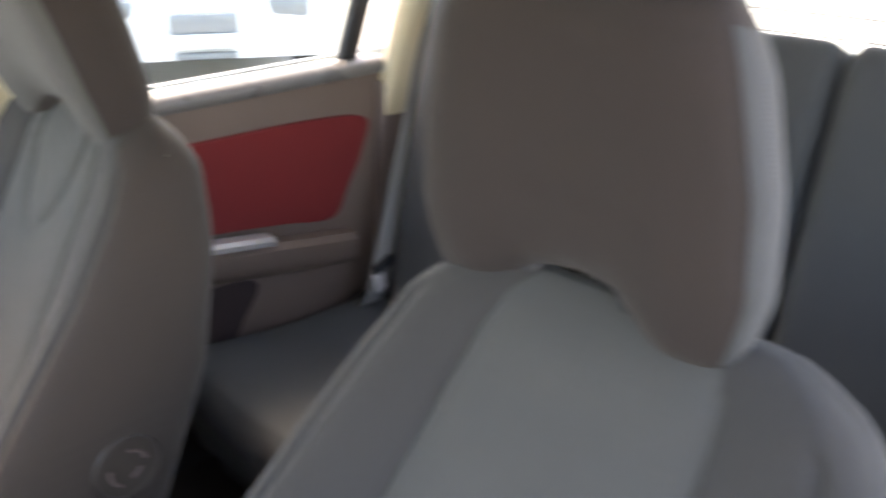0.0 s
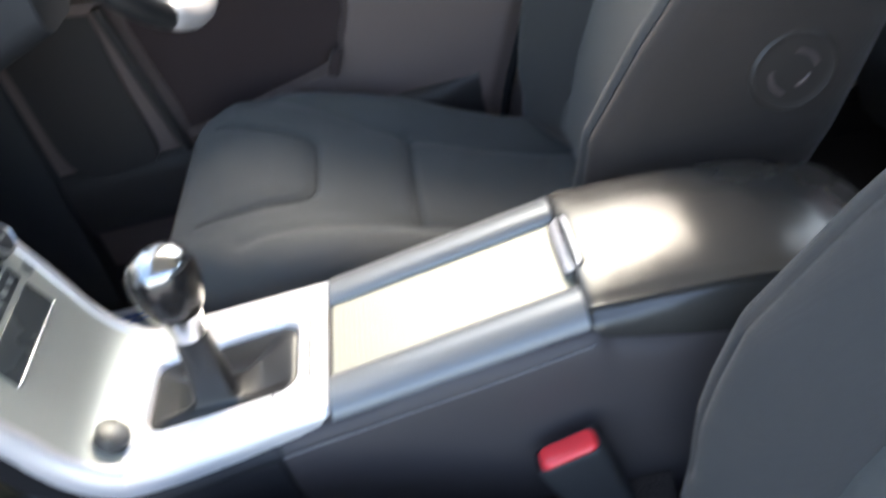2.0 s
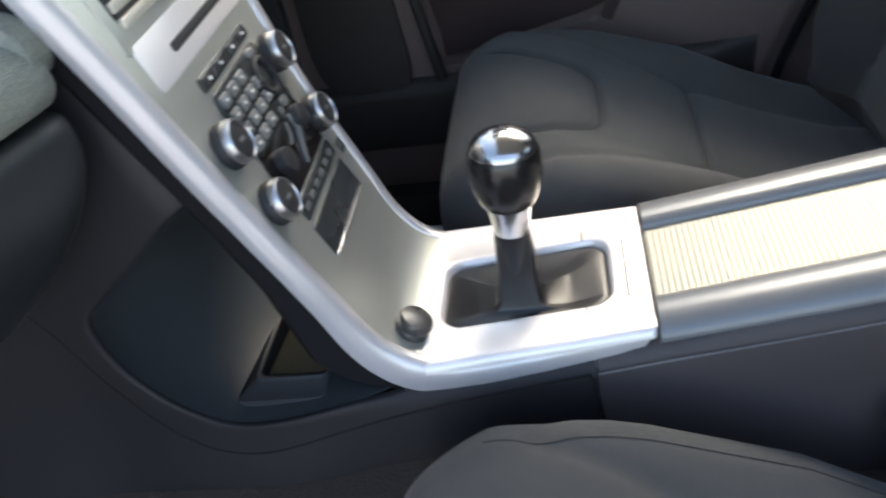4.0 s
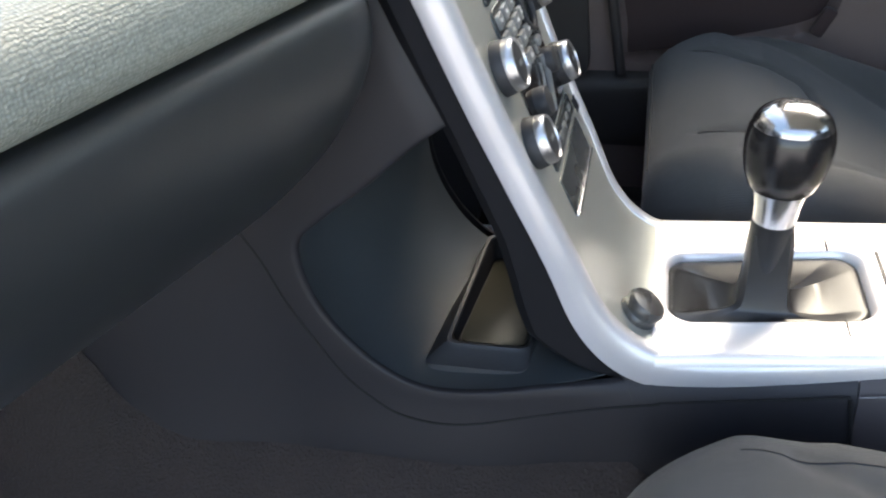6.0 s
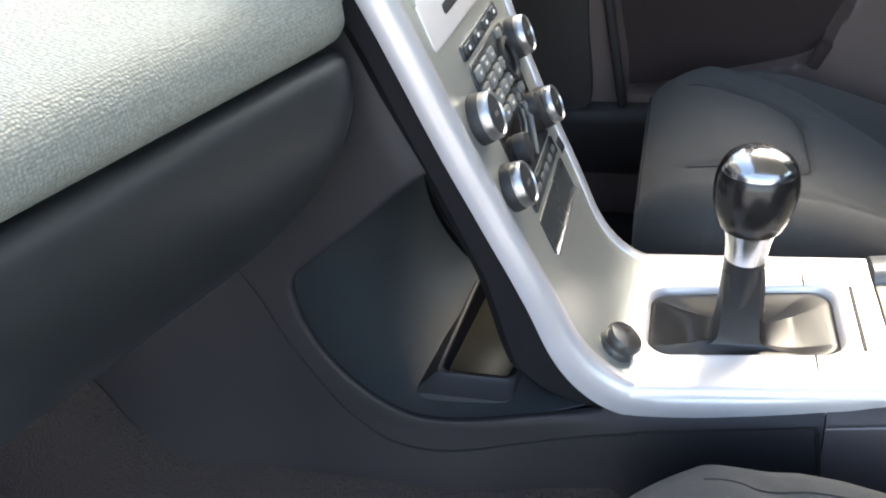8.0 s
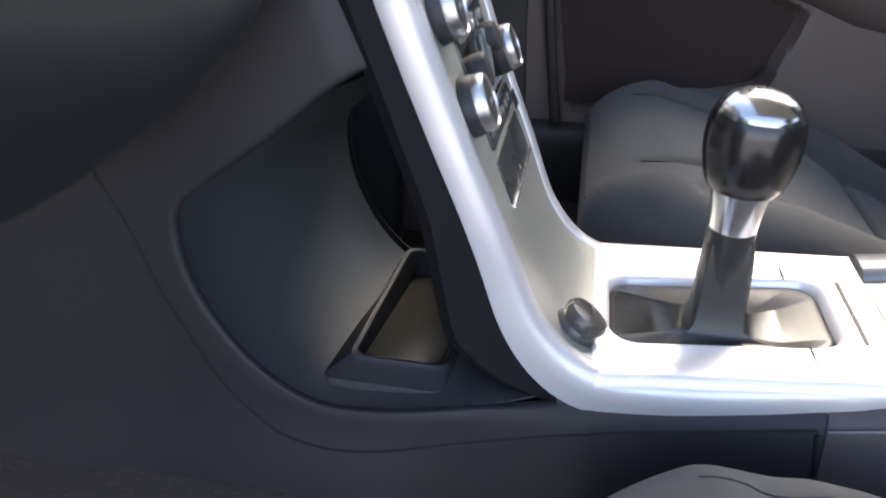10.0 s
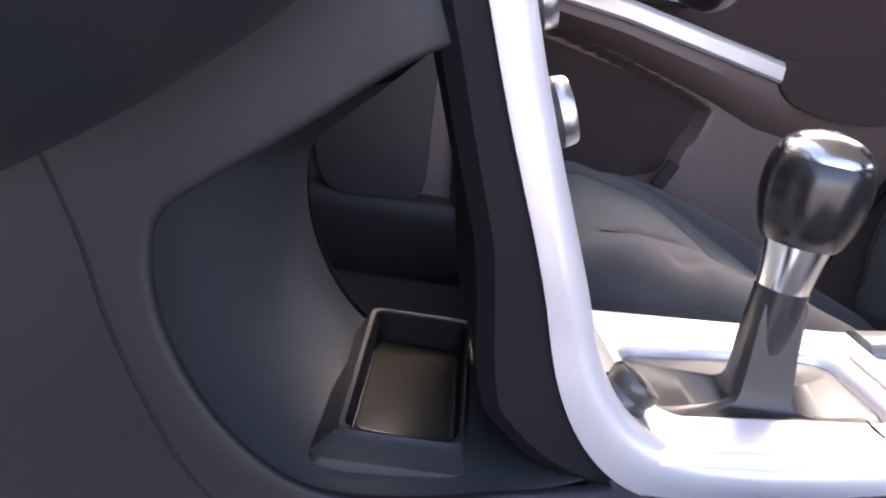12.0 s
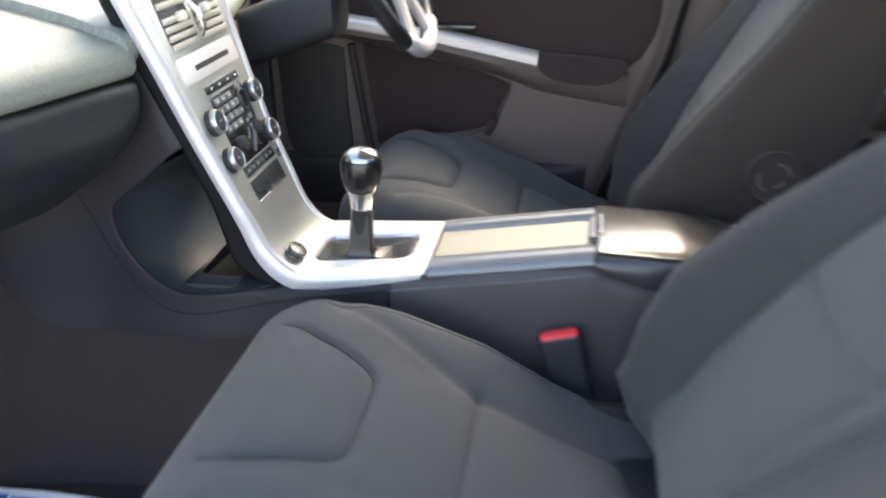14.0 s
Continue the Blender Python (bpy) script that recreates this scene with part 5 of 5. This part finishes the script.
part("tray_liner", pillow(rounded(0.138, 0.058, 0.008), trm @ pose(0.021, -0.0125, 0.003, 0, 0, -4.9), 0.003, 0.001), RUBBERLINER, tray, "dark ochre rubber tray liner")

# ---- dashboard ----
dash = thing("dashboard", (0, 0.7, 0.5), "charcoal dashboard with grained top pad and glovebox", "dashboard")


def dash_y(x):
    return 0.349 + 0.275 * abs(x)


PADPROF = vline([(0.050, 0.7160), (0.018, 0.7168), (0.005, 0.7200), (-0.0030, 0.7300), (-0.0040, 0.740), (-0.0025, 0.749), (0.0035, 0.7585), (0.014, 0.7655), (0.040, 0.774), (0.10, 0.792), (0.25, 0.822), (0.50, 0.850), (0.62, 0.852)], 5)
GBPROF = vline([(0.060, 0.7152), (0.028, 0.7152), (0.012, 0.7150), (0.003, 0.7135), (-0.0020, 0.7075), (-0.0040, 0.695), (-0.0030, 0.674), (0.006, 0.648), (0.0245, 0.620), (0.056, 0.589), (0.101, 0.554), (0.152, 0.522), (0.200, 0.508), (0.225, 0.520), (0.23, 0.58)], 5)


def run(prof, x, tuck=0.0):
    return [(x, dash_y(x) + y + tuck, z - tuck * 0.2) for y, z in prof]


def profile_rows(ob, offset):
    """Gives each point its length along the pad's profile, for the grain."""
    prof = np.array([(p[0], p[1]) for p in PADPROF])
    length = np.concatenate(([0], np.cumsum(np.sqrt((np.diff(prof, axis=0) ** 2).sum(1)))))
    base = ob.parent.location + ob.location
    rows = ob.data.attributes.new("profile_length", "FLOAT", "POINT")
    for v, row in zip(ob.data.vertices, rows.data):
        row.value = length[((prof - (v.co.y + base.y - offset(v.co.x), v.co.z + base.z)) ** 2).sum(1).argmin()]


for s in (-1, 1):
    xs = [s * x for x in (0.150, 0.153, 0.160, 0.175, *np.linspace(0.20, 0.735, 24))]
    tucks = [0.022, 0.010, 0.004, 0.001] + [0.0] * 24
    profile_rows(part("top_pad", loft([run(PADPROF, x, k) for x, k in zip(xs, tucks)]), PAD, dash, "leather-grained dark dash pad, windscreen glare in its pale colour"), dash_y)
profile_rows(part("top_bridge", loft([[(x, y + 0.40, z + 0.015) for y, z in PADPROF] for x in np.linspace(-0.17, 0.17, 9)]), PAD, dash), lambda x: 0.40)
part("core", box(-0.16, 0.16, 0.47, 1.08, 0.62, 0.80, 0.02), DARK, dash)
def lid_run(x, tuck):
    """One section of the glovebox lid, whose inner end slants outwards towards its foot."""
    return [(-x - 0.036 * ease(0.70, 0.57, z) * (0.71 - x) / 0.56, dash_y(x) + y + tuck, z - tuck * 0.2) for y, z in GBPROF]


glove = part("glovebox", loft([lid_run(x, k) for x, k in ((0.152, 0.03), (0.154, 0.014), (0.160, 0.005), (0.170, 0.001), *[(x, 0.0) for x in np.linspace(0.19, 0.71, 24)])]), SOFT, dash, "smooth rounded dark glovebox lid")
pull_m = frame_pose((-0.381, dash_y(0.381) + 0.0050, 0.652), (1, -0.275, 0.06), (0, -0.945, -0.33))
pull = part("pull_handle", pillow(rounded(0.058, 0.013, 0.006), pull_m, 0.0009, 0.0006), SOFT, glove, "shallow moulded pull handle on the lid")
part("handle_edge", tube([pull_m @ Vector((x, 0.004 - 4.0 * x * x, 0.0009)) for x in np.linspace(-0.023, 0.023, 12)], 0.0009, 6), DARK, pull)
part("lower_lip", tube([(-x, dash_y(x) + 0.206, 0.5075) for x in np.linspace(0.19, 0.70, 20)], 0.0042, 8), SOFT, glove)
part("driver_lower_panel", loft([run(GBPROF, x) for x in np.linspace(0.152, 0.71, 24)]), DARK, dash, "dark lower panel under the steering wheel")
profile_rows(part("instrument_hood", loft([[(0.37 + 0.17 * math.cos(a) * k, dash_y(0.37) + 0.02 + d, 0.765 + 0.115 * math.sin(a) * k) for a in np.linspace(0, math.pi, 21)] for k, d in ((1.0, -0.01), (1.03, 0.02), (1.0, 0.12), (0.9, 0.25))]), PAD, dash, "dark hood over the instruments"), dash_y)
part("column_cover", loft([[(0.37 + x, lerp(0.47, 0.25, t), lerp(0.66, 0.74, t) + z) for x, z in rounded(0.12, 0.11, 0.03)] for t in np.linspace(0, 1, 8)]), DARK, dash, "black steering column cover")

# carpets that climb the tunnel and the footwell
CARPET_TOP = [(-0.3, 0.26), (0.18, 0.270), (0.22, 0.304), (0.30, 0.294), (0.37, 0.290), (0.50, 0.290), (0.58, 0.298), (0.606, 0.305), (0.63, 0.322), (0.656, 0.353), (0.668, 0.391), (0.688, 0.436), (0.73, 0.53), (0.80, 0.60), (1.1, 0.64)]
for s in (-1, 1):
    def climb(u, v):
        y = lerp(-0.3, 1.1, u)
        top = curve_at(CARPET_TOP, y)
        return s * (cheek_x(y, top + 0.01) + 0.0012 + 0.09 * v ** 0.8 * ease(0, 0.08, v)), y, lerp(top, 0.052, v ** 1.2)
    part("tunnel_carpet", sheet(climb, 140, 16), CARPET, shell, "worn dark brown footwell carpet")
    part("toe_board", sheet(lambda u, v: (s * lerp(0.15, 0.74, u), lerp(0.70, 1.02, v), lerp(0.055, 0.62, v ** 1.2)), 10, 10), CARPET, shell, "worn dark footwell carpet")
    part("kick_trim", box(*sorted((s * 0.640, s * 0.70)), 0.500, 0.80, 0.06, 0.66, 0.012), DARK, shell, "black trim ahead of the door") if s > 0 else None
    part("kick_panel", box(*sorted((s * 0.70, s * 0.74)), 0.60, 1.10, 0.05, 0.60, 0.01), PLASTIC, shell)

# ---- steering wheel ----
wheel = thing("steering_wheel", (0.37, 0.2, 0.72), "black steering wheel with silver spokes in front of the driver's seat", "steering wheel")
wm = frame_pose((0.375, 0.168, 0.826), (1, 0, 0), (0, -0.90, 0.44))
part("rim", tube([wm @ Vector((0.182 * math.cos(a), 0.182 * math.sin(a), 0)) for a in np.linspace(0, math.tau, 49)[:-1]], 0.0155, 12, True), LEATHER, wheel, "black leather wheel rim")
part("hub", loft([[wm @ Vector((x * k, y * k, d)) for x, y in rounded(0.17, 0.14, 0.05)] for k, d in ((0.7, -0.05), (0.95, -0.03), (1, 0.0), (0.93, 0.022), (0.7, 0.03))]), PLASTIC, wheel, "black hub pad")
part("rim_inlay", tube([wm @ Vector((0.182 * math.cos(radians(a)), 0.182 * math.sin(radians(a)), 0.0030)) for a in np.linspace(232, 308, 22)], [0.010] + [0.0166] * 20 + [0.010], 12), SILVER, wheel, "silver inlay at the foot of the rim")
for a in (0, 180, 246, 294):
    ca, sa = math.cos(radians(a)), math.sin(radians(a))
    loops = []
    for t in np.linspace(0.06, 0.176, 8):
        w = curve_at([(0.06, 0.024), (0.12, 0.015), (0.176, 0.022)], t)
        loops.append([wm @ Vector((ca * t - sa * q, sa * t + ca * q, d + 0.004)) for q, d in ((-w, 0), (-w * 0.7, 0.007), (w * 0.7, 0.007), (w, 0), (w * 0.7, -0.008), (-w * 0.7, -0.008))])
    part("spoke", loft(loops), SILVER, wheel, "silver spoke")

# ---- things beyond the windows ----
wall = thing("garage_wall", (14, -4, -0.36), "white boarded garage wall across the yard", "building")
part("wall_face", box(14.3, 14.5, -18, 8, -0.36, 3.4), WALLWHITE, wall)
for k in range(12):
    part("board", box(14.22, 14.30, -18, 8, -0.30 + k * 0.30, -0.05 + k * 0.30, 0.01), WALLWHITE, wall)


def parked_car(x, y, turn, paint, label):
    car = thing("parked_car", (0, 0, 0), label, "car", "parked cars")
    m = pose(x, y, -0.36, 0, 0, turn)
    def hull(pts, w0, w1, name, mat, lab=""):
        loops = []
        for k in range(13):
            t = 2 * k / 12 - 1
            e = (1 - abs(t) ** 6)
            loops.append([m @ Vector((t * lerp(w0, w1, b / 1.5), a * (0.97 + 0.03 * e), b * (0.96 + 0.04 * e))) for a, b in pts])
        part(name, loft(loops), mat, car, lab)
    hull([(-2.1, 0.30), (-2.15, 0.6), (-2.0, 0.88), (-0.9, 0.98), (1.2, 0.98), (2.05, 0.90), (2.15, 0.55), (2.1, 0.28)], 0.90, 0.84, "body", paint)
    hull([(-1.0, 0.97), (-0.35, 1.40), (0.2, 1.46), (1.0, 1.42), (1.75, 0.97)], 0.80, 0.62, "cabin", DARKGLASS, "dark window band")
    for sx in (-1, 1):
        for sy in (-1.3, 1.35):
            wh = part("wheel", turned([(0.2, -0.1), (0.31, -0.1), (0.32, 0), (0.31, 0.1), (0.2, 0.1)], m @ frame_pose((sx * 0.80, sy, 0.32), (0, 1, 0), (sx, 0, 0)), 20), TYRE, car)
            part("rim", turned([(0.19, 0.06), (0.19, 0.105), (0.05, 0.09), (0.001, 0.09)], m @ frame_pose((sx * 0.80, sy, 0.32), (0, 1, 0), (sx, 0, 0)), 16), LAMPGREY, wh)
    part("grille", box(-0.24, 0.24, -2.19, -2.10, 0.50, 0.64, 0.02, m=m), LAMPGREY, car, "grey grille")
    part("number_plate", box(-0.26, 0.26, -2.215, -2.19, 0.40, 0.50, 0.004, m=m), WALLWHITE, car)
    part("air_intake", box(-0.22, 0.22, -2.17, -2.08, 0.31, 0.36, 0.02, m=m), LAMPGREY, car)
    for sx in (-1, 1):
        part("headlight", box(sx * 0.62 - 0.15, sx * 0.62 + 0.15, -2.14, -2.00, 0.58, 0.74, 0.04, m=m), LAMPGREY, car, "grey glass headlight")
    return car


parked_car(6.75, -4.6, -121, CARWHITE, "white parked car standing across the yard")
parked_car(6.9, 0.95, 4, PALEBLUE, "pale blue parked car across the yard")
parked_car(-3.0, -8.5, 10, CARWHITE, "white parked car standing behind the rear window")
van = thing("pale_van", (9.0, -0.6, -0.36), "pale blue van standing beside the car", "van")
part("van_body", box(9.5, 11.3, -5.2, -0.8, 0.0, 2.0, 0.12, 3), PALEBLUE, van)
part("van_panel", box(9.47, 9.55, -4.0, -2.2, 0.35, 1.5, 0.03), WALLWHITE, van, "white side panel")
for y in (-4.3, -1.6):
    part("wheel", turned([(0.2, -0.1), (0.33, -0.1), (0.34, 0), (0.33, 0.1), (0.22, 0.1), (0.20, 0.07), (0.001, 0.07)], frame_pose((9.65, y, -0.02), (0, 1, 0), (-1, 0, 0)), 20), TYRE, van)


# ---- paper mats on the floor ----
def paper_mat(x0, x1, y0, y1, label):
    mat = thing("paper_floor_mat", ((x0 + x1) / 2, (y0 + y1) / 2, 0.055), label, "floor mat", "paper mats")
    def face(u, v):
        x, y = lerp(x0, x1, u), lerp(y0, y1, v)
        return x, y, 0.058 + 0.010 * ease(0.75, 1.0, abs(2 * u - 1)) ** 2 + 0.003 * math.sin(9 * u + 7 * v) ** 2
    part("sheet", sheet(face, 24, 24, 0.0008), PAPER, mat, "white paper sheet with a blue border")
    for v in (0.06, 0.94):
        part("printed_border", sheet(lambda u, w: Vector(face(lerp(0.03, 0.97, u), v + lerp(-0.025, 0.025, w))) + Vector((0, 0, 0.0006)), 24, 2), BLUEPRINT, mat, "blue printed border")
    for u in (0.06, 0.94):
        part("printed_border", sheet(lambda v, w: Vector(face(u + lerp(-0.022, 0.022, w), lerp(0.10, 0.90, v))) + Vector((0, 0, 0.0006)), 24, 2), BLUEPRINT, mat, "blue printed border")


paper_mat(0.24, 0.63, 0.24, 0.62, "white paper floor mat with blue border in the driver's footwell")
paper_mat(-0.66, -0.276, 0.30, 0.68, "white paper floor mat with blue border in the passenger footwell")
